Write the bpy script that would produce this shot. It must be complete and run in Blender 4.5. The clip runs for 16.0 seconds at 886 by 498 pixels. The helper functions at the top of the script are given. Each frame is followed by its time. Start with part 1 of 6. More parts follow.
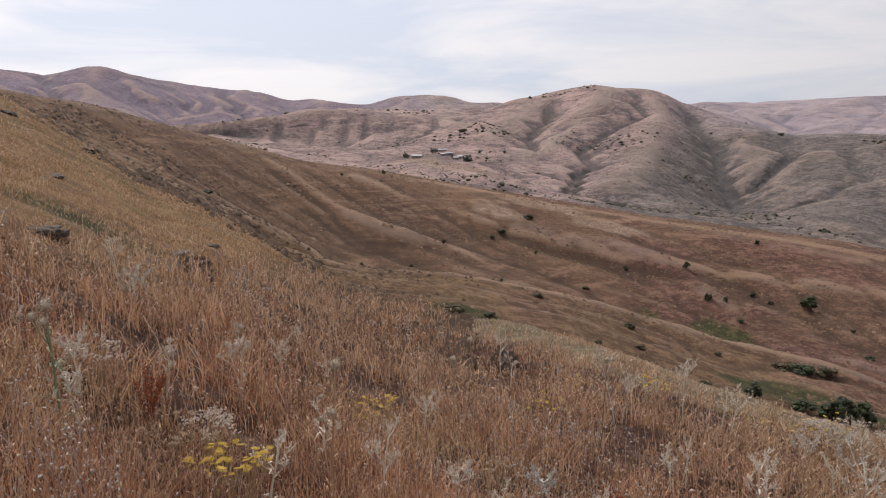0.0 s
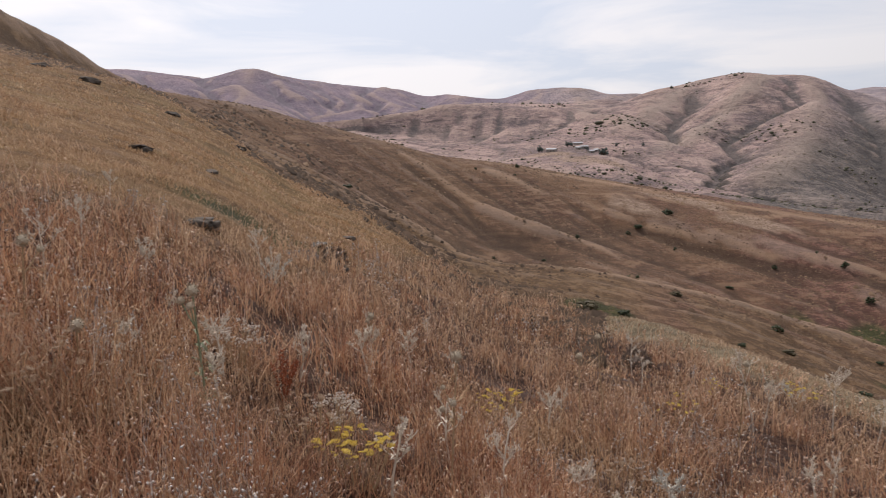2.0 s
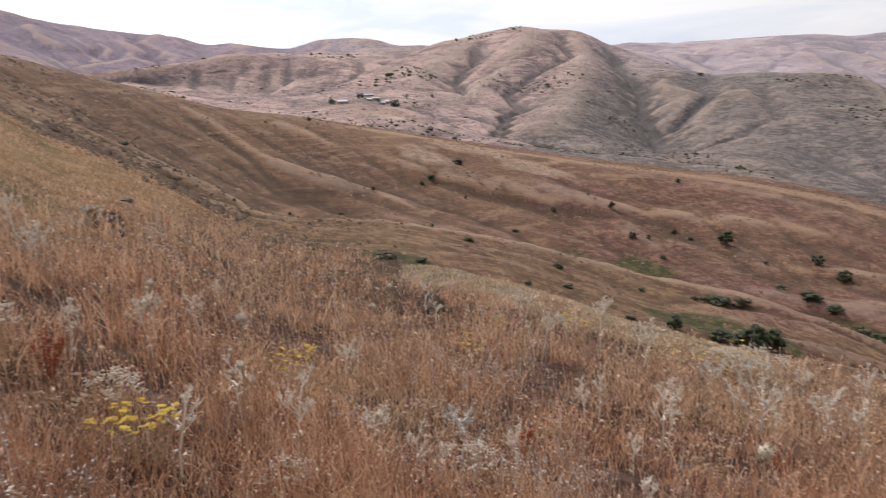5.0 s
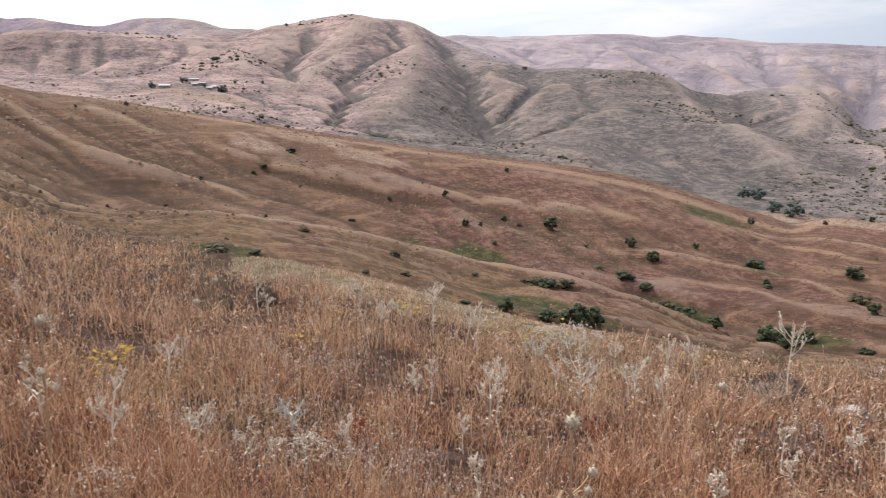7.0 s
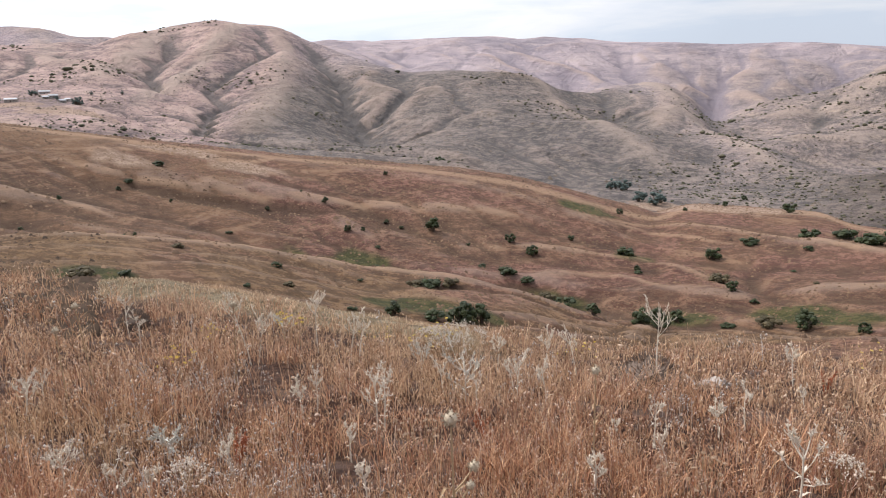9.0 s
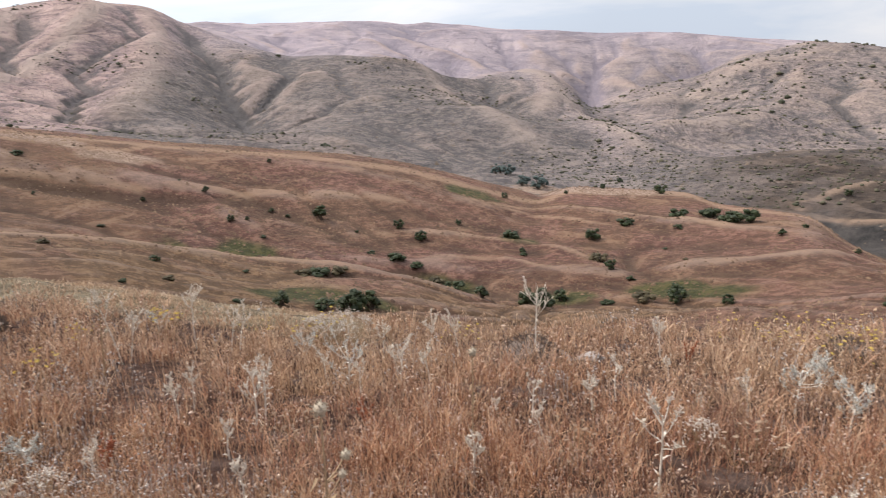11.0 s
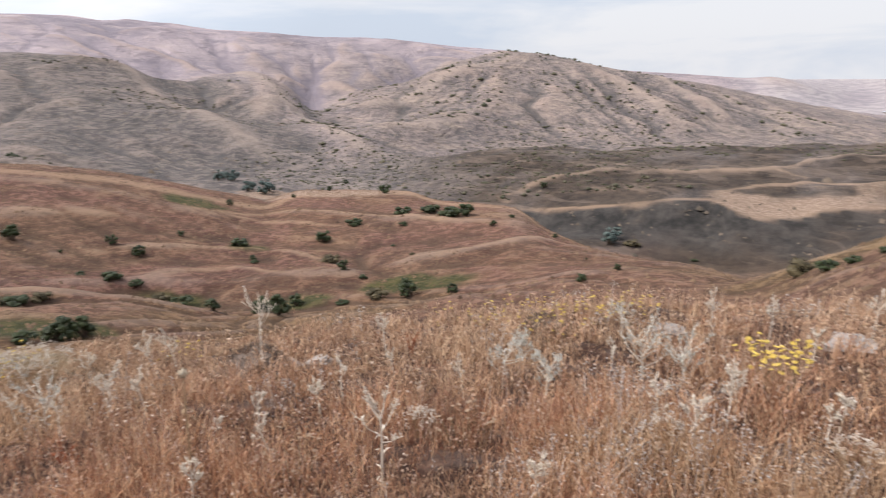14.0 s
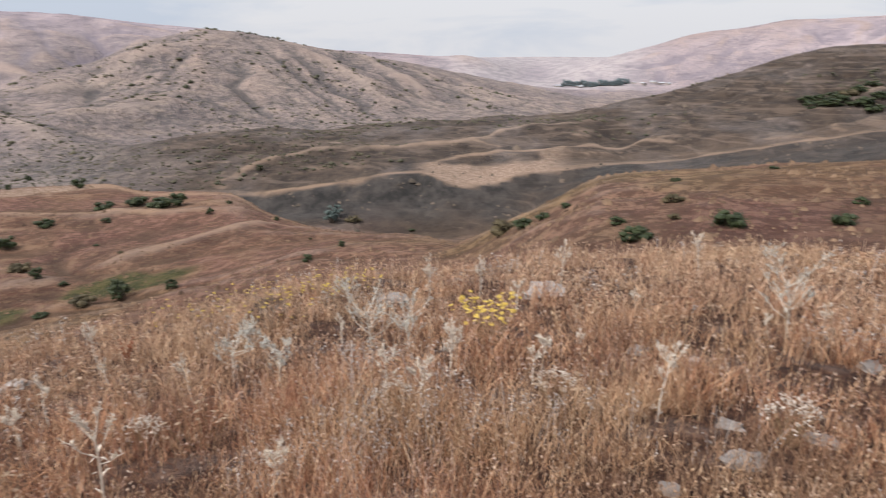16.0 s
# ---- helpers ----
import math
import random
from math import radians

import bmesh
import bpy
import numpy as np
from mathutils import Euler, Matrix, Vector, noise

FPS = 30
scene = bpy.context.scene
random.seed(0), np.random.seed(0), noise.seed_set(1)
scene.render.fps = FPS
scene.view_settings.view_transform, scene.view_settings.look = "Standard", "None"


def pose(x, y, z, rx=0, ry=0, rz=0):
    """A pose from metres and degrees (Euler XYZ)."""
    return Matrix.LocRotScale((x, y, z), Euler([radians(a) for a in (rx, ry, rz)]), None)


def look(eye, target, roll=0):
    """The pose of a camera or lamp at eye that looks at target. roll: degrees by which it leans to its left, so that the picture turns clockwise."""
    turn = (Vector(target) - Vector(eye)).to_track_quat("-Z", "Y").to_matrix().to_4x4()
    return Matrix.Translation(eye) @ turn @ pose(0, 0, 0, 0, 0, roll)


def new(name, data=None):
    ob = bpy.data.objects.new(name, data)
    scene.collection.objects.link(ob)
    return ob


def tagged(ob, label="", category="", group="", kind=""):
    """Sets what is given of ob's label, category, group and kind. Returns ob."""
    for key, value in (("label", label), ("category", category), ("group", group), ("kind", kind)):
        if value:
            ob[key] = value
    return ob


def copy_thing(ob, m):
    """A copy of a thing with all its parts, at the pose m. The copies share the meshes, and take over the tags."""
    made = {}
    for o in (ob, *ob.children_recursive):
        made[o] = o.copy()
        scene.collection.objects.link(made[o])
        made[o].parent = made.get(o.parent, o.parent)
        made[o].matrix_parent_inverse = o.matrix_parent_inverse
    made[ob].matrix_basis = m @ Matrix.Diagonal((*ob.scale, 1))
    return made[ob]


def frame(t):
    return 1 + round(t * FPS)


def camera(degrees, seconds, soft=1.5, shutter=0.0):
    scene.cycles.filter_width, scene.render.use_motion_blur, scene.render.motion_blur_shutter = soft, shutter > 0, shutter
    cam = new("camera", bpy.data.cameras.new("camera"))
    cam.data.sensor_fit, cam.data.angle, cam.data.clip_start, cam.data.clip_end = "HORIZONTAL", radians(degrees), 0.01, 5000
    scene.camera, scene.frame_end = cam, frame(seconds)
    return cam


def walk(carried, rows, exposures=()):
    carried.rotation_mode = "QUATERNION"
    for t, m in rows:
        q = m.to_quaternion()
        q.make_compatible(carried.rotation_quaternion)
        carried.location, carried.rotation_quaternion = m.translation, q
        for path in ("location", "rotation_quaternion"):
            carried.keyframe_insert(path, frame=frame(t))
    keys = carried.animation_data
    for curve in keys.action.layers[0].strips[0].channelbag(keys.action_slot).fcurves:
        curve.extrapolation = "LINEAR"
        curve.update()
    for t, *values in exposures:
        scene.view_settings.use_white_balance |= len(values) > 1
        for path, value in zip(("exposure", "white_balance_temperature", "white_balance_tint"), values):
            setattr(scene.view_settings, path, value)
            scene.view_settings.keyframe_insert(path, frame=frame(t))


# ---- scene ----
cam = camera(63.5, 16.0, soft=1.0, shutter=0.5)
PATH = [
    (0, pose(0.000, 0.000, 1.5, 82.93, 0.49, -0.72)),
    (0.5, pose(0.013, 0.000, 1.5, 82.68, 1.16, 0.87)),
    (1, pose(0.026, 0.000, 1.5, 82.58, 0.84, 3.49)),
    (1.5, pose(0.039, 0.000, 1.5, 82.80, 0.89, 7.36)),
    (2, pose(0.052, 0.000, 1.5, 82.60, 0.99, 9.88)),
    (2.5, pose(0.065, 0.000, 1.5, 82.90, 1.72, 11.98)),
    (3, pose(0.078, 0.000, 1.5, 82.42, 1.89, 11.31)),
    (3.5, pose(0.091, 0.000, 1.5, 81.02, 1.53, 3.97)),
    (4, pose(0.104, 0.000, 1.5, 80.56, 1.52, -0.25)),
    (4.5, pose(0.117, 0.000, 1.5, 80.17, 1.45, -2.03)),
    (5, pose(0.130, 0.000, 1.5, 78.52, 1.47, -6.43)),
    (7.5, pose(0.205, -0.025, 1.5, 77.58, 0.43, -22.35)),
    (8, pose(0.220, -0.030, 1.5, 77.62, 1.15, -25.59)),
    (10.5, pose(0.290, -0.070, 1.5, 76.84, 1.44, -34.62)),
    (11, pose(0.318, -0.086, 1.5, 76.27, 1.32, -38.21)),
    (11.5, pose(0.346, -0.102, 1.5, 76.00, 0.81, -40.73)),
    (12, pose(0.374, -0.118, 1.5, 75.82, 1.19, -42.93)),
    (12.5, pose(0.402, -0.134, 1.5, 75.23, 0.68, -45.75)),
    (13, pose(0.430, -0.150, 1.5, 75.20, 0.67, -49.63)),
    (13.5, pose(0.437, -0.158, 1.5, 75.78, 0.82, -53.97)),
    (14, pose(0.443, -0.167, 1.5, 76.18, 0.50, -59.81)),
    (14.5, pose(0.450, -0.175, 1.5, 75.42, 0.72, -66.09)),
    (15, pose(0.457, -0.183, 1.5, 76.01, 0.94, -71.00)),
    (15.5, pose(0.463, -0.192, 1.5, 75.36, 0.91, -76.02)),
    (16, pose(0.470, -0.200, 1.5, 74.39, 0.62, -82.36)),
]
EXPOSURES = [(0.0, -0.22, 6750, 16), (3.0, -0.2, 6750, 16), (5.0, 0.16, 6700, 15), (8.0, 0.38, 6500, 13), (11.0, 0.38, 6500, 13), (12.5, 0.42, 6500, 13),
             (14.0, 0.4, 6500, 13), (15.0, 0.28, 6500, 13), (16.0, 0.24, 6500, 13)]
walk(cam, PATH, EXPOSURES)

# ---- light: a bright, thinly overcast sky and a broad pale sun ----
SUN_BEARING, SUN_HEIGHT = 325.0, 50.0
world = bpy.data.worlds.new("world")
scene.world = world
world.use_nodes = True
wt = world.node_tree
wt.nodes.clear()


def wnode(kind, **values):
    n = wt.nodes.new(kind)
    for key, value in values.items():
        n.inputs[key].default_value = value
    return n


sky = wt.nodes.new("ShaderNodeTexSky")
sky.sky_type, sky.sun_disc = "NISHITA", False
sky.sun_elevation, sky.sun_rotation = radians(SUN_HEIGHT), radians(SUN_BEARING)
sky.air_density, sky.dust_density = 1.0, 3.0
clear = wnode("ShaderNodeBackground", Strength=0.11)
wt.links.new(sky.outputs[0], clear.inputs["Color"])
coord = wt.nodes.new("ShaderNodeTexCoord")
flat = wnode("ShaderNodeMapping", Scale=(1.0, 1.0, 5.5), Location=(0.3, 0.1, 0.0))
wt.links.new(coord.outputs["Generated"], flat.inputs["Vector"])
drift = wnode("ShaderNodeTexNoise", Scale=2.6, Detail=6.0, Roughness=0.55, Distortion=0.5)
wt.links.new(flat.outputs[0], drift.inputs["Vector"])
ramp = wt.nodes.new("ShaderNodeValToRGB")
ramp.color_ramp.elements[0].position, ramp.color_ramp.elements[1].position = 0.40, 0.60
ramp.color_ramp.elements[0].color = (0.62, 0.705, 0.82, 1)
ramp.color_ramp.elements[1].color = (0.845, 0.868, 0.90, 1)
wt.links.new(drift.outputs[0], ramp.inputs[0])
veil = wnode("ShaderNodeBackground")
wt.links.new(ramp.outputs[0], veil.inputs["Color"])
# thin cloud is brighter towards the sun
toward = wt.nodes.new("ShaderNodeVectorMath")
toward.operation = "DOT_PRODUCT"
_b, _h = radians(SUN_BEARING), radians(SUN_HEIGHT)
toward.inputs[1].default_value = (math.sin(_b) * math.cos(_h), math.cos(_b) * math.cos(_h), math.sin(_h))
wt.links.new(coord.outputs["Generated"], toward.inputs[0])
shine = wnode("ShaderNodeMapRange")
for _i, _v in enumerate((0.1, 0.75, 0.82, 1.38)):
    shine.inputs[_i + 1].default_value = _v
wt.links.new(toward.outputs["Value"], shine.inputs[0])
wt.links.new(shine.outputs[0], veil.inputs["Strength"])
both = wnode("ShaderNodeMixShader", Fac=0.86)
wt.links.new(clear.outputs[0], both.inputs[1])
wt.links.new(veil.outputs[0], both.inputs[2])
wout = wt.nodes.new("ShaderNodeOutputWorld")
wt.links.new(both.outputs[0], wout.inputs[0])

sun = new("sun", bpy.data.lights.new("sun", "SUN"))
sun.data.energy, sun.data.angle, sun.data.color = 3.2, radians(16), (1.0, 0.95, 0.88)
_b, _h = radians(SUN_BEARING), radians(SUN_HEIGHT)
sun.matrix_world = look((math.sin(_b) * math.cos(_h) * 90, math.cos(_b) * math.cos(_h) * 90, math.sin(_h) * 90), (0, 0, 0))


# ---- materials ----
def material(name, rough=0.8):
    m = bpy.data.materials.new(name)
    m.use_nodes = True
    m.node_tree.nodes["Principled BSDF"].inputs["Roughness"].default_value = rough
    m.node_tree.nodes["Principled BSDF"].inputs["Specular IOR Level"].default_value = 0.25
    return m


class Nodes:
    """Short hands for wiring a node tree."""

    def __init__(self, m):
        self.t = m.node_tree
        self.shader = self.t.nodes["Principled BSDF"]

    def link(self, a, b):
        self.t.links.new(a, b)

    def noise(self, scale, detail=4.0, rough=0.55, vector=None, distort=0.0):
        n = self.t.nodes.new("ShaderNodeTexNoise")
        n.inputs["Scale"].default_value, n.inputs["Detail"].default_value = scale, detail
        n.inputs["Roughness"].default_value, n.inputs["Distortion"].default_value = rough, distort
        if vector is None:
            vector = self.position()
        self.link(vector, n.inputs["Vector"])
        return n.outputs[0]

    def position(self):
        return self.t.nodes.new("ShaderNodeTexCoord").outputs["Object"]

    def attribute(self, name):
        n = self.t.nodes.new("ShaderNodeAttribute")
        n.attribute_name = name
        return n.outputs["Fac"]

    def span(self, value, low, high, a=0.0, b=1.0):
        n = self.t.nodes.new("ShaderNodeMapRange")
        n.interpolation_type = "SMOOTHSTEP"
        for i, v in enumerate((low, high, a, b)):
            n.inputs[i + 1].default_value = v
        self.link(value, n.inputs[0])
        return n.outputs[0]

    def math(self, kind, a, b):
        n = self.t.nodes.new("ShaderNodeMath")
        n.operation = kind
        for i, v in enumerate((a, b)):
            if isinstance(v, (int, float)):
                n.inputs[i].default_value = v
            else:
                self.link(v, n.inputs[i])
        return n.outputs[0]

    def mix(self, fac, a, b, kind="MIX"):
        n = self.t.nodes.new("ShaderNodeMix")
        n.data_type, n.blend_type = "RGBA", kind
        for socket, v in ((n.inputs[0], fac), (n.inputs[6], a), (n.inputs[7], b)):
            if isinstance(v, (int, float)):
                socket.default_value = v
            elif isinstance(v, tuple):
                socket.default_value = (*v, 1)
            else:
                self.link(v, socket)
        return n.outputs[2]

    def ramp(self, value, *stops):
        n = self.t.nodes.new("ShaderNodeValToRGB")
        while len(n.color_ramp.elements) < len(stops):
            n.color_ramp.elements.new(0.5)
        for e, (p, c) in zip(n.color_ramp.elements, stops):
            e.position, e.color = p, (*c, 1)
        self.link(value, n.inputs[0])
        return n.outputs[0]

    def bump(self, value, strength, distance):
        n = self.t.nodes.new("ShaderNodeBump")
        n.inputs["Strength"].default_value, n.inputs["Distance"].default_value = strength, distance
        self.link(value, n.inputs["Height"])
        self.link(n.outputs[0], self.shader.inputs["Normal"])

    def random(self):
        return self.t.nodes.new("ShaderNodeObjectInfo").outputs["Random"]

    def island(self):
        return self.t.nodes.new("ShaderNodeNewGeometry").outputs["Random Per Island"]

    def colour(self, c):
        self.link(c, self.shader.inputs["Base Color"])


def ground_material():
    m = material("dry_hillside", 0.95)
    n = Nodes(m)
    p = n.position()
    split = n.t.nodes.new("ShaderNodeVectorMath")
    split.operation = "LENGTH"
    n.link(p, split.inputs[0])
    away = split.outputs["Value"]
    cut = n.t.nodes.new("ShaderNodeSeparateXYZ")
    n.link(p, cut.inputs[0])
    aside = n.math("DIVIDE", cut.outputs["X"], away)
    # the home slope: russet dry grass over brown soil
    near = n.ramp(n.noise(7.0, 6, 0.65), (0.3, (0.024, 0.010, 0.006)), (0.5, (0.074, 0.034, 0.021)), (0.72, (0.22, 0.118, 0.072)))
    # the middle slopes: red-brown turf, straw-coloured on the crests, patchy
    patch = n.noise(0.03, 6, 0.6, distort=0.6)
    mid = n.ramp(patch, (0.32, (0.058, 0.026, 0.016)), (0.5, (0.112, 0.052, 0.032)), (0.68, (0.20, 0.108, 0.064)))
    mid = n.mix(n.span(n.noise(0.013, 4, 0.55, distort=0.7), 0.48, 0.66, 0, 0.4), mid, (0.215, 0.132, 0.084))
    fleck = n.span(n.noise(0.4, 9, 0.85), 0.485, 0.54)
    mid = n.mix(n.math("MULTIPLY", fleck, 0.5), mid, (0.30, 0.178, 0.112))
    mid = n.mix(n.math("MULTIPLY", n.span(n.noise(0.7, 8, 0.9), 0.505, 0.55), 0.5), mid, (0.042, 0.023, 0.016))
    def streaks(flat, tall, detail=6):
        n_ = n.t.nodes.new("ShaderNodeMapping")
        n_.inputs["Scale"].default_value = (flat, flat, tall)
        n.link(p, n_.inputs["Vector"])
        return n.noise(1.0, detail, 0.62, vector=n_.outputs[0], distort=0.5)

    mid = n.mix(n.math("MULTIPLY", n.span(aside, 0.42, 0.05, 0, 0.5), n.span(patch, 0.35, 0.6, 0.3, 1)), mid, (0.165, 0.096, 0.048))
    mid = n.mix(n.span(aside, 0.94, 0.99, 0, 0.75), mid, n.mix(fleck, (0.135, 0.086, 0.048), (0.36, 0.245, 0.14)))
    ledge = streaks(0.06, 0.9, 8)
    mid = n.mix(n.span(ledge, 0.53, 0.64, 0, 0.5), mid, (0.30, 0.185, 0.115))
    mid = n.mix(n.span(ledge, 0.47, 0.36, 0, 0.45), mid, (0.050, 0.027, 0.018))
    mid = n.mix(n.math("MULTIPLY", n.span(away, 138, 120), n.span(away, 60, 90, 0, 0.5)), mid, n.mix(fleck, (0.105, 0.066, 0.028), (0.255, 0.160, 0.076)))
    rosy = n.math("MULTIPLY", n.span(n.noise(0.022, 5, 0.6, distort=0.5), 0.47, 0.58, 0, 0.55), n.span(aside, 0.04, 0.2))
    mid = n.mix(rosy, mid, n.mix(fleck, (0.105, 0.046, 0.036), (0.255, 0.128, 0.098)))
    # the scrubland down the valley: dull olive-brown, greyed by haze put into the colour
    vale_tone = n.noise(0.011, 7, 0.65, distort=0.8)
    vale = n.ramp(vale_tone, (0.33, (0.062, 0.055, 0.055)), (0.5, (0.124, 0.104, 0.102)), (0.67, (0.205, 0.162, 0.149)))
    vale = n.mix(n.math("MULTIPLY", n.span(n.noise(0.25, 6, 0.75), 0.4, 0.66), 0.35), vale, (0.17, 0.14, 0.108))
    shelf = streaks(0.018, 0.09, 9)
    vale = n.mix(n.span(shelf, 0.54, 0.64, 0, 0.55), vale, (0.29, 0.232, 0.20))
    vale = n.mix(n.span(shelf, 0.46, 0.36, 0, 0.6), vale, (0.056, 0.053, 0.054))
    # the hills across the valley: steppe and greyer scrub, pale mauve-grey from haze put into the colour
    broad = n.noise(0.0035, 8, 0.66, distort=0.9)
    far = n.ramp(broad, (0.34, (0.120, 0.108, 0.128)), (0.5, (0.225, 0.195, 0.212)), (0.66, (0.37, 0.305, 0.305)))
    fine = n.span(n.noise(0.035, 8, 0.75), 0.38, 0.64)
    far = n.mix(n.math("MULTIPLY", fine, 0.5), far, (0.37, 0.285, 0.272))
    far = n.mix(n.math("MULTIPLY", n.span(n.noise(0.06, 8, 0.8), 0.55, 0.67), 0.45), far, (0.118, 0.102, 0.106))
    far = n.mix(n.span(shelf, 0.53, 0.66, 0, 0.55), far, (0.44, 0.335, 0.31))
    far = n.mix(n.span(shelf, 0.45, 0.35, 0, 0.55), far, (0.092, 0.080, 0.092))
    grit = n.noise(0.11, 9, 0.9)
    dry, dark = n.span(grit, 0.51, 0.545, 0, 0.55), n.span(grit, 0.49, 0.455, 0, 0.6)
    vale = n.mix(dark, n.mix(dry, vale, (0.26, 0.212, 0.18)), (0.050, 0.047, 0.046))
    far = n.mix(dark, n.mix(dry, far, (0.42, 0.325, 0.305)), (0.100, 0.086, 0.096))
    # the high plateau: pinkish steppe, paled by haze put into the colour
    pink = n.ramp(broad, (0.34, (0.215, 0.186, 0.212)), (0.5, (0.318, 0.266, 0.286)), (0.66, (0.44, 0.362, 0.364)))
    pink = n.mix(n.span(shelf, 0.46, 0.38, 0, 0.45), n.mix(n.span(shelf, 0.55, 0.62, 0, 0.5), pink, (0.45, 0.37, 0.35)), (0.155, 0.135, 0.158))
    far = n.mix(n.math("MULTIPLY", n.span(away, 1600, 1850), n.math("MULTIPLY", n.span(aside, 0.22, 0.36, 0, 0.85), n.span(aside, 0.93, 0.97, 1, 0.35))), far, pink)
    # the far plain: distance haze put in as a paler colour
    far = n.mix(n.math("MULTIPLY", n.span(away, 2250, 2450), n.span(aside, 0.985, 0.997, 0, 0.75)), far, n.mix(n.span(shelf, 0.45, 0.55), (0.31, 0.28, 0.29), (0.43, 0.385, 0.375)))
    # the mountains beyond the hamlet: distance haze painted as a mauve base colour
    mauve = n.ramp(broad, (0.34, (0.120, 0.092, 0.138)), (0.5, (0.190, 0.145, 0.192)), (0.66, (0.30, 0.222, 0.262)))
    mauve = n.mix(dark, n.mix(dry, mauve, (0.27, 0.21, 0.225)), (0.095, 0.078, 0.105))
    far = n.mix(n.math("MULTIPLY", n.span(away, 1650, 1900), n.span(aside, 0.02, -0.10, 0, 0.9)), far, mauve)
    # the hill above the hamlet: tan and rosy grass with darker heath
    brown = n.ramp(n.noise(0.007, 9, 0.7, distort=0.9), (0.36, (0.130, 0.092, 0.096)), (0.48, (0.285, 0.190, 0.175)), (0.60, (0.48, 0.330, 0.290)))
    brown = n.mix(n.span(shelf, 0.54, 0.60, 0, 0.65), brown, (0.52, 0.375, 0.315))
    brown = n.mix(n.span(shelf, 0.46, 0.39, 0, 0.6), brown, (0.082, 0.064, 0.068))
    brown = n.mix(dark, n.mix(dry, brown, (0.38, 0.275, 0.225)), (0.084, 0.066, 0.066))
    far = n.mix(n.math("MULTIPLY", n.span(away, 1650, 1900, 1, 0), n.span(aside, 0.40, 0.24, 0, 0.85)), far, brown)
    east = n.span(aside, 0.62, 0.86)
    tan = n.ramp(n.noise(0.008, 9, 0.7, distort=0.6), (0.34, (0.082, 0.070, 0.074)), (0.5, (0.172, 0.136, 0.124)), (0.66, (0.325, 0.248, 0.202)))
    tan = n.mix(n.span(shelf, 0.47, 0.38, 0, 0.7), tan, (0.070, 0.066, 0.060))
    tan = n.mix(n.span(shelf, 0.54, 0.64, 0, 0.6), tan, (0.33, 0.26, 0.195))
    tan = n.mix(dark, n.mix(dry, tan, (0.34, 0.27, 0.21)), (0.066, 0.060, 0.054))
    far = n.mix(n.math("MULTIPLY", east, n.span(away, 1900, 2500, 0.8, 0.0)), far, tan)
    edge = n.math("ADD", away, n.math("MULTIPLY", n.math("SUBTRACT", n.noise(0.02, 3), 0.5), 120.0))
    west = n.span(n.math("ADD", cut.outputs["X"], n.math("MULTIPLY", cut.outputs["Y"], 0.12)), -0.5, -3.0)
    gold = n.ramp(n.noise(0.9, 7, 0.7), (0.3, (0.105, 0.054, 0.024)), (0.5, (0.250, 0.140, 0.062)), (0.7, (0.41, 0.255, 0.125)))
    gold = n.mix(n.span(n.noise(0.16, 4, 0.6, distort=0.5), 0.46, 0.6, 0, 0.45), gold, n.mix(fleck, (0.130, 0.090, 0.032), (0.26, 0.18, 0.075)))
    near = n.mix(n.math("MULTIPLY", west, n.span(away, 6, 11)), near, gold)
    base = n.mix(n.span(away, 26, 70), near, mid)
    base = n.mix(n.span(edge, 290, 400), base, vale)
    rise = n.math("ADD", n.math("MULTIPLY", away, 0.6), n.math("MULTIPLY", cut.outputs["Z"], 5.0))
    rise = n.math("ADD", rise, n.math("MULTIPLY", n.math("SUBTRACT", n.noise(0.004, 5), 0.5), 900.0))
    rise = n.math("ADD", rise, n.span(aside, 0.36, 0.16, 0, 950))
    rise = n.math("ADD", rise, n.span(aside, 0.62, 0.86, 0, 1300))
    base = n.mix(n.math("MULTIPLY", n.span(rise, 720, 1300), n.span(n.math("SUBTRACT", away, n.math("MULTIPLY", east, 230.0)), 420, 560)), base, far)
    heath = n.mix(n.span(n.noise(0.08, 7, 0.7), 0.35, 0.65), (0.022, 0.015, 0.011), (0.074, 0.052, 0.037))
    rung = streaks(0.016, 0.42, 7)
    heath = n.mix(n.span(away, 120, 60), heath, n.mix(n.span(n.noise(0.7, 6, 0.7), 0.38, 0.62), (0.040, 0.024, 0.017), (0.135, 0.078, 0.050)))
    heath = n.mix(n.span(rung, 0.53, 0.60, 0, 0.5), heath, (0.17, 0.125, 0.096))
    hollow_shade, crease = n.attribute("hollow_shade"), n.attribute("crease")
    # hollows and creases darkened: shade put into the colour, with some darker scrub
    base = n.mix(n.math("MULTIPLY", n.span(hollow_shade, 0.01, 0.16), n.span(away, 60, 140, 0, 0.5)), base, n.mix(n.span(away, 290, 450), (0.068, 0.040, 0.024), n.mix(n.span(away, 1300, 1900), (0.092, 0.082, 0.078), (0.20, 0.17, 0.20))))
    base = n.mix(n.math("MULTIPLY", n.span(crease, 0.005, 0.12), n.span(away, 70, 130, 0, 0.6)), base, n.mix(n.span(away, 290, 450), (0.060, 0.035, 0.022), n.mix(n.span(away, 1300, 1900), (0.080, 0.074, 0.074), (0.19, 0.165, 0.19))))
    # swells and edges lightened in the colour, as lit tops
    base = n.mix(n.math("MULTIPLY", n.span(hollow_shade, -0.01, -0.16), n.span(away, 60, 140, 0, 0.28)), base, (0.34, 0.245, 0.185))
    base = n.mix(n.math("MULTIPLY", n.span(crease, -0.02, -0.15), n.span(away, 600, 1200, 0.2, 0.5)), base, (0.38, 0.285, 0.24))
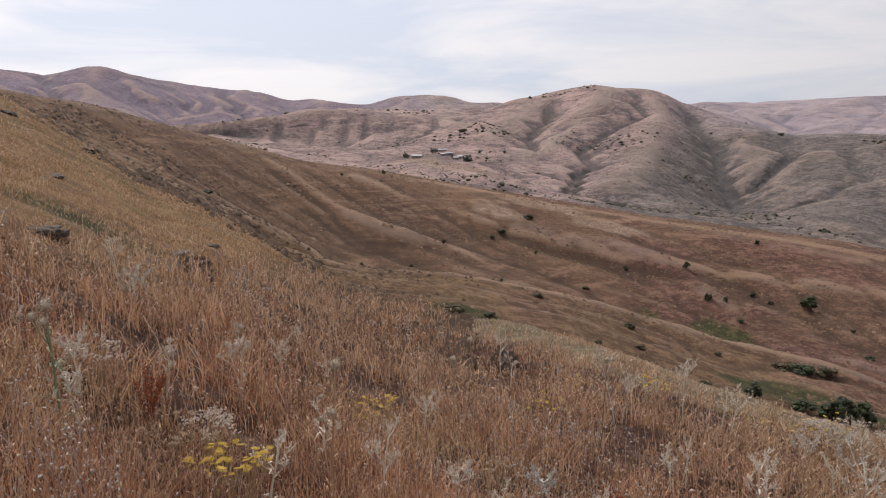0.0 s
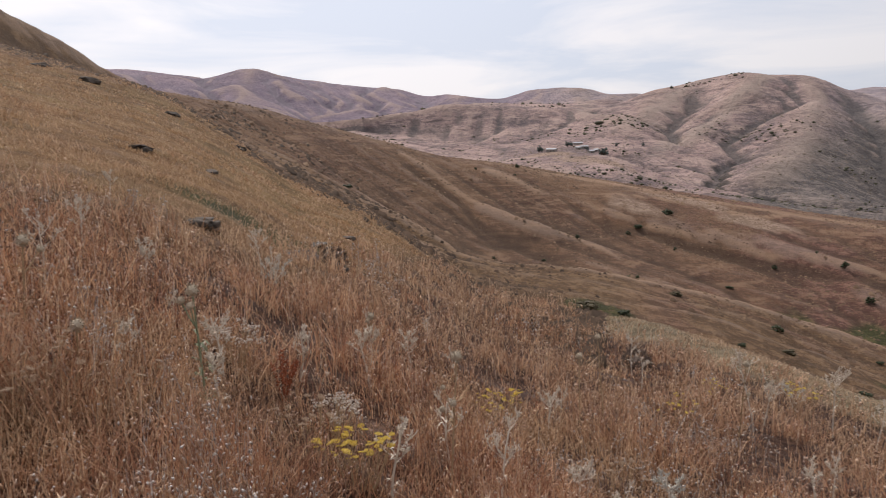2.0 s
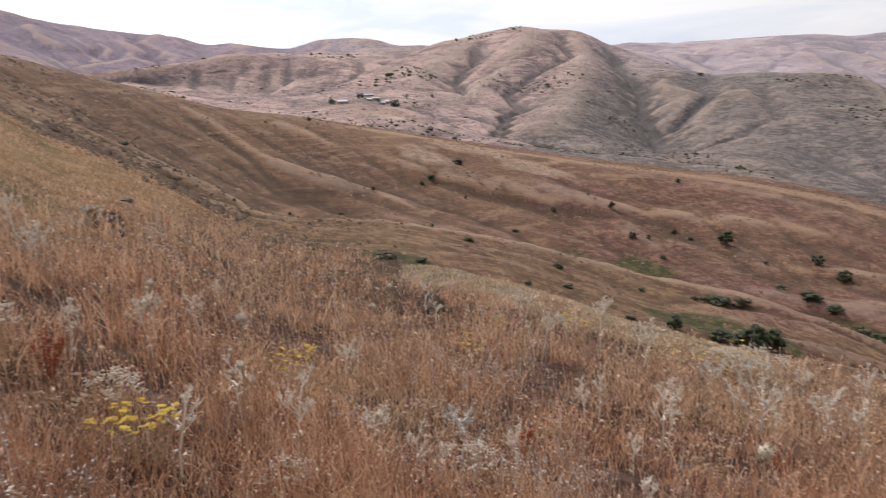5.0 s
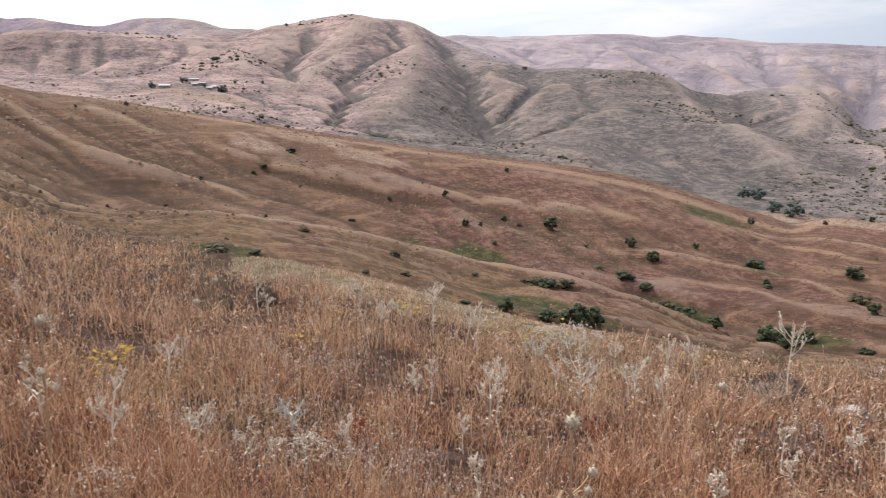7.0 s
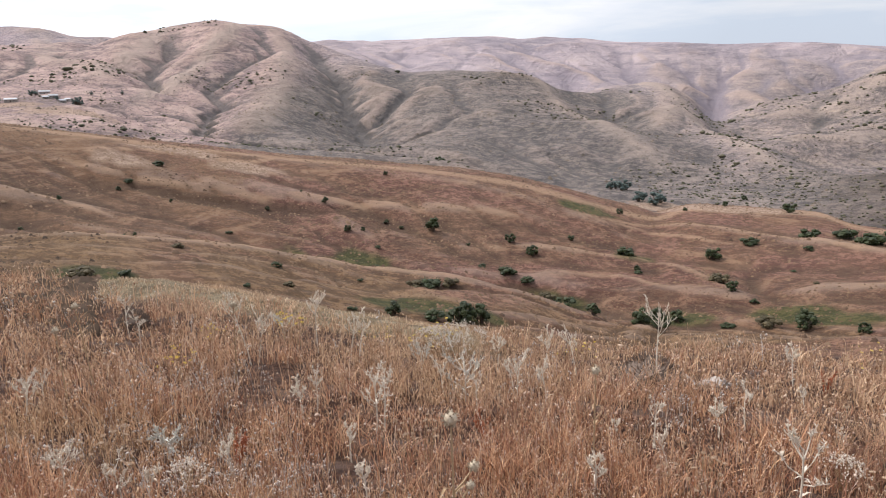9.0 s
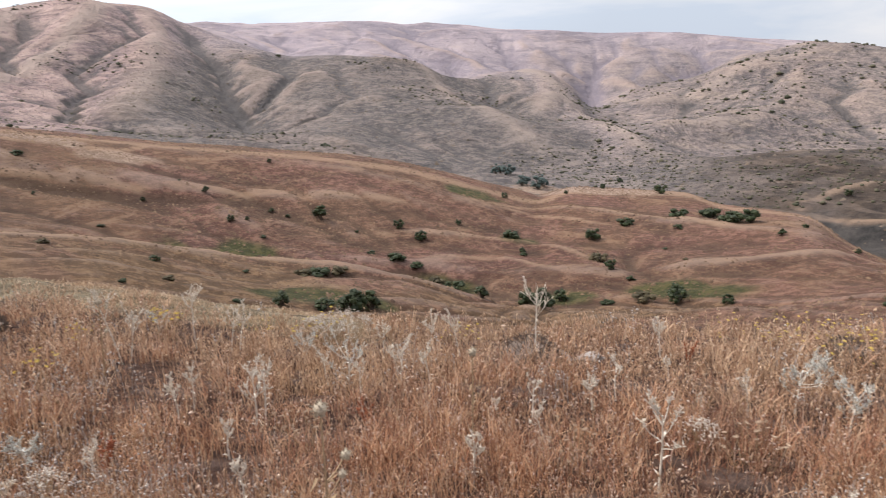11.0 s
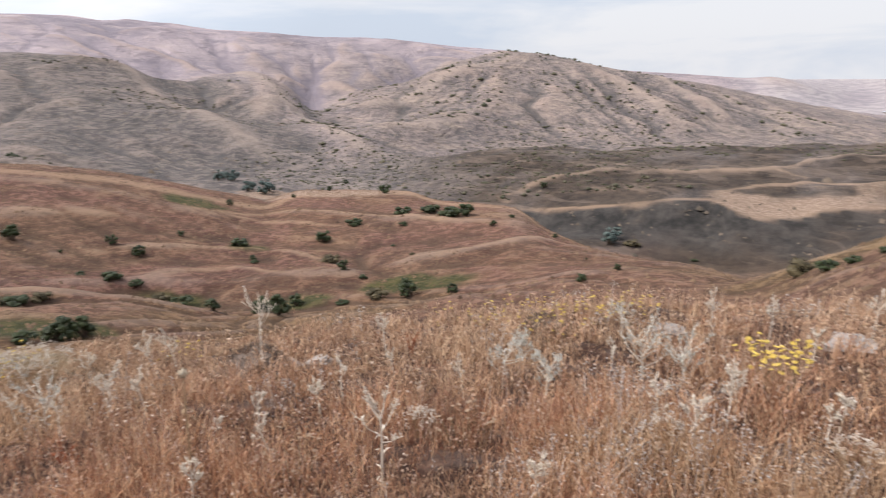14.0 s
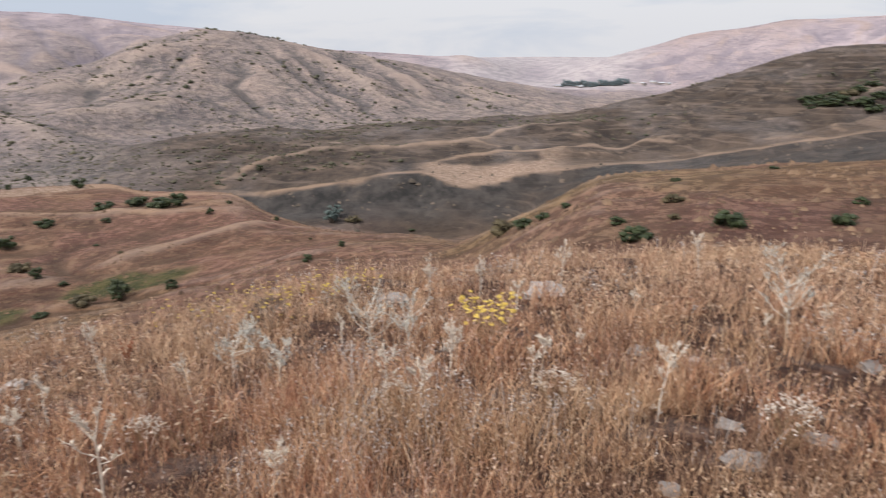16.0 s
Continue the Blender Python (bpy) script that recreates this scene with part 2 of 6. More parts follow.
    # spur crests paler; gully courses darker, their shade put into the colour
    crest_tone = n.math("ADD", n.attribute("crest"), n.math("MULTIPLY", n.math("SUBTRACT", n.noise(0.06, 6, 0.7), 0.5), 1.1))
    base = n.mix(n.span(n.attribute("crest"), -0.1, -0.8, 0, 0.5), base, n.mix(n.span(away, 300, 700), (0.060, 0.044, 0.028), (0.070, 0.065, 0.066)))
    # dark bank earth, deepened in colour by the shade of the steep banks
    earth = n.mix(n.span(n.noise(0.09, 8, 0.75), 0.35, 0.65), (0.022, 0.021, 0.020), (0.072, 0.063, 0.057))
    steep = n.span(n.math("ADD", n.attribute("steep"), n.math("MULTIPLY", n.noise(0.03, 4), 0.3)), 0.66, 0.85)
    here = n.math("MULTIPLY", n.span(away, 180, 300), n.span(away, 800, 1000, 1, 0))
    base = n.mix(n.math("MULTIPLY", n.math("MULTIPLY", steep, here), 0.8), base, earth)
    base = n.mix(n.math("MULTIPLY", n.attribute("lush"), 0.95), base, n.mix(fleck, (0.038, 0.042, 0.012), (0.086, 0.078, 0.026)))
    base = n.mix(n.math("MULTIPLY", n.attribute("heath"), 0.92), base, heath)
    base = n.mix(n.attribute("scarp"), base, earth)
    base = n.mix(n.span(crest_tone, 0.05, 0.7, 0, 1.0), base, n.mix(0.62, base, n.mix(n.span(away, 300, 700), (0.36, 0.235, 0.150), (0.33, 0.262, 0.22))))
    base = n.mix(n.math("MULTIPLY", n.attribute("fallow"), 0.85), base, n.mix(fleck, (0.25, 0.17, 0.122), (0.38, 0.275, 0.205)))
    base = n.mix(n.math("MULTIPLY", n.attribute("sward"), 0.85), base, n.ramp(n.noise(1.6, 7, 0.75), (0.34, (0.085, 0.068, 0.040)), (0.5, (0.235, 0.185, 0.112)), (0.66, (0.44, 0.37, 0.25))))
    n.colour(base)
    gully = n.math("ABSOLUTE", n.math("SUBTRACT", n.noise(0.02, 8, 0.66, distort=0.8), 0.5), 0.0)
    small = n.math("ADD", n.math("MULTIPLY", n.noise(0.45, 9, 0.85), 1.0), n.math("MULTIPLY", n.noise(14.0, 4, 0.6), 0.3))
    relief = n.math("ADD", small, n.math("MULTIPLY", gully, n.span(away, 150, 900, 0, 24)))
    n.bump(relief, 0.75, 1.0)
    return m


M_GROUND = ground_material()


def simple(name, low, high, rough=0.8, scale=30.0, per="random", bump=0.0):
    """A two-tone material: fine grain, and a shift from piece to piece."""
    m = material(name, rough)
    n = Nodes(m)
    shift = n.island() if per == "island" else n.random()
    c = n.mix(n.span(n.noise(scale, 5, 0.6), 0.3, 0.7), low, high)
    c = n.mix(0.6, c, n.mix(shift, low, high))
    n.colour(c)
    if bump:
        n.bump(n.noise(scale * 2, 6, 0.65), bump, 0.02)
    return m


def meadow(name, tones, warm, cool, patch=0.55, olive=0.35):
    """Dry stems: a tone for each stem, drifting from russet to straw over the slope."""
    m = material(name, 0.75)
    n = Nodes(m)
    tuft = n.math("ADD", n.math("MULTIPLY", n.island(), 0.62), n.math("MULTIPLY", n.span(n.noise(5.0, 3, 0.6), 0.3, 0.7), 0.38))
    c = n.ramp(tuft, *tones)
    drift = n.span(n.noise(patch, 4, 0.6, distort=0.4), 0.40, 0.62)
    c = n.mix(n.math("MULTIPLY", drift, 0.55), c, n.mix(n.island(), warm, cool))
    c = n.mix(n.math("MULTIPLY", n.span(n.noise(0.33, 4, 0.6), 0.47, 0.60), 0.65), c, n.mix(n.island(), (0.32, 0.192, 0.105), (0.72, 0.52, 0.335)))
    c = n.mix(n.math("MULTIPLY", n.span(n.noise(0.21, 3, 0.5), 0.58, 0.7), olive), c, (0.24, 0.205, 0.085))
    c = n.mix(n.span(n.noise(1.1, 4, 0.6, distort=0.5), 0.54, 0.66, 0, 0.5), c, n.mix(n.island(), (0.050, 0.021, 0.016), (0.23, 0.105, 0.075)))
    # stems turn paler from 4.5 to 10 m out, in patches
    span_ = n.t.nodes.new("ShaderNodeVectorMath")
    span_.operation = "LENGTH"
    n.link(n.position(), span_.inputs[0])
    outer_tone = n.math("MULTIPLY", n.span(span_.outputs["Value"], 4.5, 10), n.span(n.noise(0.45, 4, 0.6), 0.36, 0.56, 0.15, 0.6))
    c = n.mix(outer_tone, c, n.mix(n.island(), (0.36, 0.215, 0.135), (0.74, 0.54, 0.375)))
    n.colour(c)
    glow = n.t.nodes.new("ShaderNodeBsdfTranslucent")
    n.link(c, glow.inputs["Color"])
    both = n.t.nodes.new("ShaderNodeMixShader")
    both.inputs[0].default_value = 0.28
    n.link(n.shader.outputs[0], both.inputs[1])
    n.link(glow.outputs[0], both.inputs[2])
    n.link(both.outputs[0], n.t.nodes["Material Output"].inputs["Surface"])
    return m


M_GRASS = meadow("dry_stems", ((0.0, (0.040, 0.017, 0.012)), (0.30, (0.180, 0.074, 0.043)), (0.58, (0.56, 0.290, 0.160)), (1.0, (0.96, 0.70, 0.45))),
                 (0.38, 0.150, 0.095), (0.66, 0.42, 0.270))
M_HILLGRASS = meadow("straw_stems", ((0.0, (0.17, 0.090, 0.042)), (0.4, (0.40, 0.240, 0.118)), (1.0, (0.62, 0.42, 0.225))),
                     (0.33, 0.168, 0.070), (0.49, 0.30, 0.142), 0.2, 0.3)
M_RIMGRASS = meadow("rim_stems", ((0.0, (0.16, 0.125, 0.075)), (0.5, (0.40, 0.345, 0.235)), (1.0, (0.66, 0.59, 0.45))),
                    (0.30, 0.235, 0.14), (0.52, 0.455, 0.33), 0.3, 0.5)
M_EARS = meadow("pale_ears", ((0.0, (0.25, 0.135, 0.082)), (0.5, (0.47, 0.295, 0.178)), (1.0, (0.76, 0.58, 0.41))), (0.35, 0.175, 0.108), (0.62, 0.43, 0.275))
M_FORBS = meadow("forb_seeds", ((0.0, (0.17, 0.080, 0.055)), (0.45, (0.50, 0.315, 0.23)), (1.0, (0.88, 0.76, 0.64))), (0.39, 0.201, 0.134), (0.781, 0.634, 0.512))
M_WISP = simple("silver_wisp", (0.27, 0.235, 0.21), (0.66, 0.60, 0.55), per="island")
M_PALE = simple("bleached_stalk", (0.50, 0.42, 0.33), (0.78, 0.71, 0.61), per="island")
M_SILVER = simple("silvery_leaf", (0.34, 0.335, 0.29), (0.62, 0.605, 0.55), per="island")
M_STRAW = simple("straw", (0.27, 0.18, 0.10), (0.48, 0.35, 0.22))
M_GLOBE = simple("thistle_globe", (0.20, 0.15, 0.10), (0.52, 0.44, 0.33), per="island")
M_GREYGREEN = simple("grey_green_leaf", (0.13, 0.16, 0.085), (0.30, 0.33, 0.22), per="island")
M_YELLOW = simple("yellow_flower", (0.62, 0.44, 0.08), (0.90, 0.72, 0.22), per="island")
M_UMBEL = simple("dried_umbel", (0.34, 0.235, 0.155), (0.64, 0.50, 0.37), per="island")
M_FLUFF = simple("seed_fluff", (0.46, 0.38, 0.31), (0.72, 0.65, 0.56), per="island")
M_RUST = simple("rust_red", (0.20, 0.06, 0.03), (0.40, 0.13, 0.06), per="island")
M_STONE = simple("lichened_stone", (0.13, 0.112, 0.10), (0.42, 0.37, 0.335), 0.9, 9.0, bump=0.6)
M_DARKROCK = simple("dark_rock", (0.030, 0.025, 0.021), (0.13, 0.105, 0.085), 0.9, 7.0, bump=0.7)
M_TWIG = simple("dark_twig", (0.06, 0.042, 0.032), (0.22, 0.16, 0.125), per="island")
M_LEAF = simple("shrub_leaf", (0.013, 0.021, 0.007), (0.044, 0.056, 0.020), 0.6, 1.3, per="island")
M_DRYLEAF = simple("browned_leaf", (0.035, 0.030, 0.015), (0.105, 0.082, 0.042), 0.7, 1.3, per="island")
M_BARK = simple("bark", (0.06, 0.045, 0.035), (0.16, 0.12, 0.09), 0.9, 4.0)
M_SCRUB = simple("far_scrub_leaf", (0.045, 0.050, 0.030), (0.12, 0.105, 0.065), 0.8, 0.05, per="island")
M_TUSSOCK = simple("tussock", (0.048, 0.027, 0.018), (0.25, 0.160, 0.098), 0.9, 0.05, per="island")
M_VALETUSSOCK = simple("vale_tussock", (0.045, 0.038, 0.030), (0.20, 0.15, 0.112), 0.9, 0.02, per="island")
M_GULLY = simple("gully_scrub_leaf", (0.022, 0.015, 0.010), (0.105, 0.064, 0.040), 0.9, 0.2, per="island")
M_BELT = simple("belt_leaf", (0.045, 0.065, 0.058), (0.105, 0.135, 0.122), 0.8, 0.05, per="island")
# far belt foliage: blue-grey distance haze put into the leaf colour
M_HAZEBELT = simple("hazy_belt_leaf", (0.085, 0.115, 0.120), (0.15, 0.19, 0.195), 0.8, 0.05, per="island")

# ---- the lie of the land: crests, breaks and valley floors round the viewpoint, as (bearing, distance, height) ----
RIM = [
    (-54.2, 60, 10.85), (-42.2, 55, 9.191), (-38.5, 52, 7.876), (-31.3, 48, 5.429), (-26, 42, 2.747), (-22, 36, 0.6893),
    (-15.9, 30, -0.7504), (-11.4, 25, -1.862), (-6.9, 20, -2.449), (-2.2, 16, -2.235), (2.1, 14, -2.259),
    (9.8, 12.5, -2.262), (16.5, 11, -2.085), (22.4, 10, -2.071), (28.2, 9.5, -2.097), (35.7, 9, -2.129), (43.8, 8.8, -2.095),
    (50.2, 8.8, -2.029), (59.1, 9, -1.957), (68, 9.5, -1.98), (75.4, 9.8, -1.871), (82.7, 10, -1.939), (87.7, 10.5, -1.928),
    (94.4, 11, -1.871), (103.1, 12, -1.844), (108.5, 12.5, -1.779), (114.9, 13, -1.869), (160, 16, -0.7743),
    (225, 40, 5.641)]
FOOT = [
    (-54.2, 75, 10.54), (-42.2, 72, 10.17), (-31.3, 70, 5.389), (-21.5, 62, -2.042), (-15.3, 62, -6.19), (-10.9, 62, -9.098),
    (-6.5, 62, -11.59), (-2.2, 62, -13.58), (4.7, 60, -15.35), (9.8, 60, -16.89), (17.4, 62, -18.88), (28.2, 66, -22.54),
    (38.1, 68, -25.22), (50.2, 66, -24.39), (62.4, 62, -21.78), (75.4, 58, -18.4), (82.7, 55, -17.49), (87.7, 50, -15.04),
    (94.4, 46, -12.61), (103, 44, -10.97), (114.8, 42, -9.762), (160, 50, -7.316), (225, 80, 9.908)]
SPUR = [
    (-54.2, 90, 15.26), (-42.2, 88, 14.64), (-31.3, 95, 7.36), (-21.6, 105, -0.6444), (-15.5, 105, -6.893),
    (-8.5, 106, -14.23), (-3.8, 108, -15.95), (0.8, 110, -16.93), (7.6, 112, -19.32), (11.9, 114, -21.18),
    (18.4, 118, -25.37), (24.1, 120, -29.09), (29.2, 120, -30.47), (35.4, 118, -32.25), (38.7, 116, -34.12),
    (41.2, 112, -34.85), (46.9, 104, -34.61), (58.3, 95, -30.01), (70.5, 90, -25.98), (78.7, 86, -24.6), (82.8, 82, -23.38),
    (87.8, 70, -17.65), (94.7, 64, -12.51), (103.4, 62, -11.17), (115.3, 64, -10.69), (160, 80, -5.499), (225, 110, 16.96)]
DELL = [
    (-54.3, 100, 17.43), (-42.3, 98, 16.76), (-31.3, 120, 9.428), (-21.7, 135, 1.736), (-15.6, 138, -6.505),
    (-8.6, 140, -17.01), (-3.8, 142, -20.38), (0.8, 144, -22.18), (7.6, 146, -25.4), (11.9, 146, -27.54),
    (18.4, 148, -31.53), (24.1, 150, -35.09), (29.2, 148, -36.8), (35.4, 146, -39.35), (38.7, 142, -40.08),
    (41.2, 138, -41.06), (46.9, 128, -39.82), (58.3, 125, -36.53), (66.3, 120, -32.32), (74.7, 115, -29.83),
    (80.4, 110, -28.53), (82.9, 105, -27.38), (88, 90, -19.78), (94.9, 82, -13.43), (103.6, 82, -12.21), (116.6, 86, -10.42),
    (160, 110, -4.265), (225, 140, 23.67)]
BROW = [
    (-54.3, 108, 29.73), (-42.6, 110, 23.88), (-39.4, 115, 21.38), (-36.7, 122, 19.52), (-33.7, 135, 15.88),
    (-31.2, 150, 14.52), (-24.3, 180, 13.93), (-17.4, 205, 8.802), (-13.9, 215, 5.178), (-9.9, 225, 1.304),
    (-4.6, 235, -1.289), (1.8, 240, -7.091), (7.9, 240, -11.75), (17.6, 238, -18.53), (25.4, 236, -22.26),
    (30.7, 236, -24.93), (35.1, 238, -28.57), (39.4, 240, -33.81), (45.7, 246, -42.01), (48.3, 270, -41.31),
    (57.1, 275, -42.94), (59.2, 255, -43.56), (65.9, 235, -42.22), (68.1, 215, -44.91), (71.8, 200, -47.03),
    (75.5, 185, -45.69), (79.5, 165, -40.9), (82.9, 135, -34.88), (88.5, 120, -27.69), (94.2, 112, -18.33),
    (96.4, 112, -17.36), (114.1, 125, -15.85), (160, 150, -1.118)]
RAVINE = [
    (-54.2, 150, 24.91), (-42.2, 160, 20.78), (-31.2, 260, 11.62), (-24.3, 300, 10.19), (-17.5, 340, 1.025),
    (-13.2, 370, -4.829), (-9.8, 400, -10.72), (-4.7, 440, -15.48), (-0.5, 470, -20.91), (3.7, 480, -24.41),
    (8, 480, -30.21), (16.4, 470, -42.85), (24.9, 450, -50.17), (30.8, 440, -55.57), (39.2, 440, -69.69),
    (45.9, 430, -77.42), (52.5, 410, -82.14), (60, 380, -80.87), (65.9, 360, -81.74), (68.5, 350, -80.27),
    (72.2, 345, -82.35), (78.8, 335, -84.33), (83.8, 325, -84.61), (88.4, 320, -78.23), (93.9, 300, -60.19),
    (100, 290, -52.98), (108.1, 290, -45.73), (116.1, 290, -37.45), (160, 300, -19.48), (225, 400, 43.54)]
TERRACE_FOOT = [
    (-54.1, 210, 30.71), (-42.1, 230, 27.38), (-31.2, 380, 18.02), (-17.5, 480, 5.102), (-9.8, 540, -8.68),
    (-4.8, 600, -12.95), (-0.6, 640, -12.13), (3.6, 640, -12.46), (7.9, 600, -29.31), (16.4, 540, -44.6),
    (24.9, 520, -52.88), (30.8, 510, -57.06), (39.2, 500, -70.46), (45.9, 480, -74.35), (52.5, 450, -80.68),
    (60, 410, -80.43), (65.9, 394, -82.46), (68.5, 380, -82.47), (73.9, 378, -79.54), (77.9, 378, -76.5),
    (80.7, 381, -75.53), (82.1, 361, -75.5), (83.5, 358, -76.49), (86.6, 366, -75.49), (88.4, 378, -71.5), (92, 386, -67.95),
    (93.8, 396, -66.47), (100.1, 350, -56.69), (108.2, 350, -48.94), (116.2, 350, -37.76), (160, 380, -11.77),
    (225, 500, 54.05)]
TERRACE = [
    (-54.1, 300, 38.23), (-42.1, 320, 35.02), (-31.3, 520, 25.66), (-17.5, 640, 9.99), (-9.9, 700, -5.586),
    (-4.8, 740, -7.67), (-0.7, 760, -1.418), (3.5, 770, -4.01), (7.9, 720, -26.91), (16.3, 640, -43.7), (24.8, 600, -52.37),
    (30.7, 590, -54.06), (39.1, 580, -77.64), (45.8, 560, -79.4), (52.5, 500, -77.78), (60, 440, -75.69),
    (65.9, 410, -76.79), (68.5, 396, -75.19), (73.9, 394, -70.17), (77.9, 394, -65.21), (80.7, 396, -64.55),
    (82.1, 376, -65.88), (83.5, 372, -68.92), (86.6, 380, -69.2), (88.4, 392, -65.58), (92, 400, -64.36),
    (93.8, 410, -63.95), (100.5, 420, -60.15), (108.2, 420, -48.58), (113.9, 420, -39.76), (160, 450, 1.5),
    (225, 600, 75.17)]
DARK_RIDGE = [
    (-54.1, 600, 70.18), (-42.1, 700, 69.27), (-31.3, 900, 50.08), (-17.6, 1000, 29.43), (-10, 1000, 14.77),
    (-4.9, 980, 9.539), (-0.7, 960, 9.208), (3.5, 940, 8.719), (7.8, 900, -10.28), (16.1, 820, -24.84), (24.7, 760, -38.73),
    (30.6, 740, -46.22), (39.1, 700, -63.93), (45.8, 680, -81.51), (50.2, 600, -83.25), (54.8, 580, -76.3),
    (59.2, 570, -66.87), (67.2, 580, -58.44), (73.3, 600, -63.57), (78.6, 610, -63.15), (83, 620, -61.7),
    (91.8, 650, -55.02), (98.1, 680, -42.95), (102, 700, -31.63), (105.7, 720, -14.84), (109.2, 730, -5.508),
    (113.1, 740, -3.537), (119.5, 740, -1.6), (160, 800, 43.43), (225, 900, 144)]
BACK_VALE = [
    (-54.1, 900, 97.36), (-42.1, 1000, 90.4), (-31.3, 1200, 68.17), (-17.6, 1250, 40.13), (-10, 1200, 28.1),
    (-5, 1150, 26.19), (-0.7, 1130, 24.18), (3.4, 1120, 26.53), (7.7, 1100, 13.02), (16, 1000, 5.165), (24.6, 940, -14.91),
    (30.5, 900, -24.74), (39, 860, -48.24), (45.7, 840, -64.9), (50, 800, -75.39), (55, 800, -84.28), (59.2, 800, -90.78),
    (66.5, 820, -92.8), (73.2, 840, -98.37), (78.3, 850, -99.86), (83.3, 880, -101.6), (91.8, 950, -102.5),
    (97.8, 1000, -98.49), (102.2, 1050, -91.84), (105.8, 1100, -89.71), (109.4, 1100, -86.42), (116.4, 1100, -67.13),
    (160, 1200, 22.45), (225, 1300, 184.2)]
SHOULDER = [
    (-54.1, 1300, 135), (-42, 1300, 110), (-31, 1280, 72), (-19.9, 1250, 63.9), (-15.9, 1250, 67.3), (-12.6, 1280, 77),
    (-10, 1300, 90.1), (-7.4, 1320, 95.6), (-4.7, 1330, 85.9), (-2.1, 1340, 83), (1.5, 1350, 73.2), (4.1, 1380, 87.7),
    (6.1, 1450, 113.5), (8.1, 1500, 116.3), (10.3, 1520, 133.6), (11.5, 1540, 144.1), (13.2, 1540, 138.8), (14.5, 1530, 124.4),
    (17.4, 1500, 129.1), (19.2, 1450, 104), (21, 1400, 83), (22.6, 1370, 68), (24.5, 1350, 50), (26.3, 1320, 36.5),
    (28.5, 1300, 38.6), (30.7, 1300, 36.8), (33.7, 1300, 29.6), (36.3, 1300, 13.2), (38.8, 1300, -6.7), (40.1, 1300, -5),
    (42.1, 1350, 3), (44.1, 1350, -4.2), (46, 1350, -1), (47.9, 1330, -16), (49.6, 1300, -66), (51.4, 1320, -45),
    (53.2, 1350, -30), (55.4, 1400, -22), (56.5, 1450, -22), (58.7, 1500, 5), (60.8, 1500, 19), (63.3, 1500, 33),
    (64.6, 1500, 42.5), (65.9, 1500, 41), (69.4, 1500, 25), (73.7, 1520, -0.5), (75.9, 1550, -17.3), (78.1, 1600, -22.6),
    (82.4, 1650, -42), (86.7, 1750, -76), (90.9, 1850, -114), (93.5, 1900, -124), (98.8, 1900, -138.4), (105.8, 2000, -145.7),
    (116.8, 2000, -82.67)]
FAR_VALE = [
    (-54.1, 1630, 123.9), (-42, 1630, 92.5), (-31, 1610, 45.2), (-19.9, 1580, 35.4), (-15.9, 1580, 39.7), (-12.6, 1610, 51.5),
    (-10, 1630, 67.6), (-7.4, 1650, 74.1), (-4.7, 1660, 102.8), (-2.1, 1670, 100.7), (1.5, 1680, 98), (4.1, 1710, 107.8),
    (6.1, 1780, 100.7), (8.1, 1830, 96.4), (10.3, 1850, 114.3), (13.2, 1870, 122.4), (14.5, 1860, 111.1), (17.4, 1830, 113.9),
    (19.2, 1780, 82.3), (21, 1730, 57.2), (24.5, 1680, 16.9), (26.3, 1650, 0.2), (28.5, 1630, 3), (30.7, 1630, 0.8),
    (33.7, 1630, -8.3), (36.3, 1630, -28.8), (38.8, 1630, -53.8), (40.1, 1630, -51.6), (42.1, 1680, -41.6), (44.1, 1680, -50.6),
    (46, 1680, -46.6), (47.9, 1660, -38.3), (49.6, 1630, -101.1), (51.4, 1650, -74.6), (53.2, 1680, -82.7), (55.4, 1730, -72.5),
    (56.5, 1780, -72.3), (58.7, 1830, -39.2), (60.8, 1830, -22.2), (63.3, 1830, -5.1), (65.9, 1830, 4.7), (69.4, 1830, -14.8),
    (73.7, 1850, -41.1), (78.5, 2350, -77), (83.5, 2450, -116), (89.4, 2550, -124), (93.7, 2550, -127), (98.9, 2600, -111.1),
    (106, 2600, -77.94), (117, 2600, -32.54), (160, 2600, 137.8), (225, 2600, 460)]
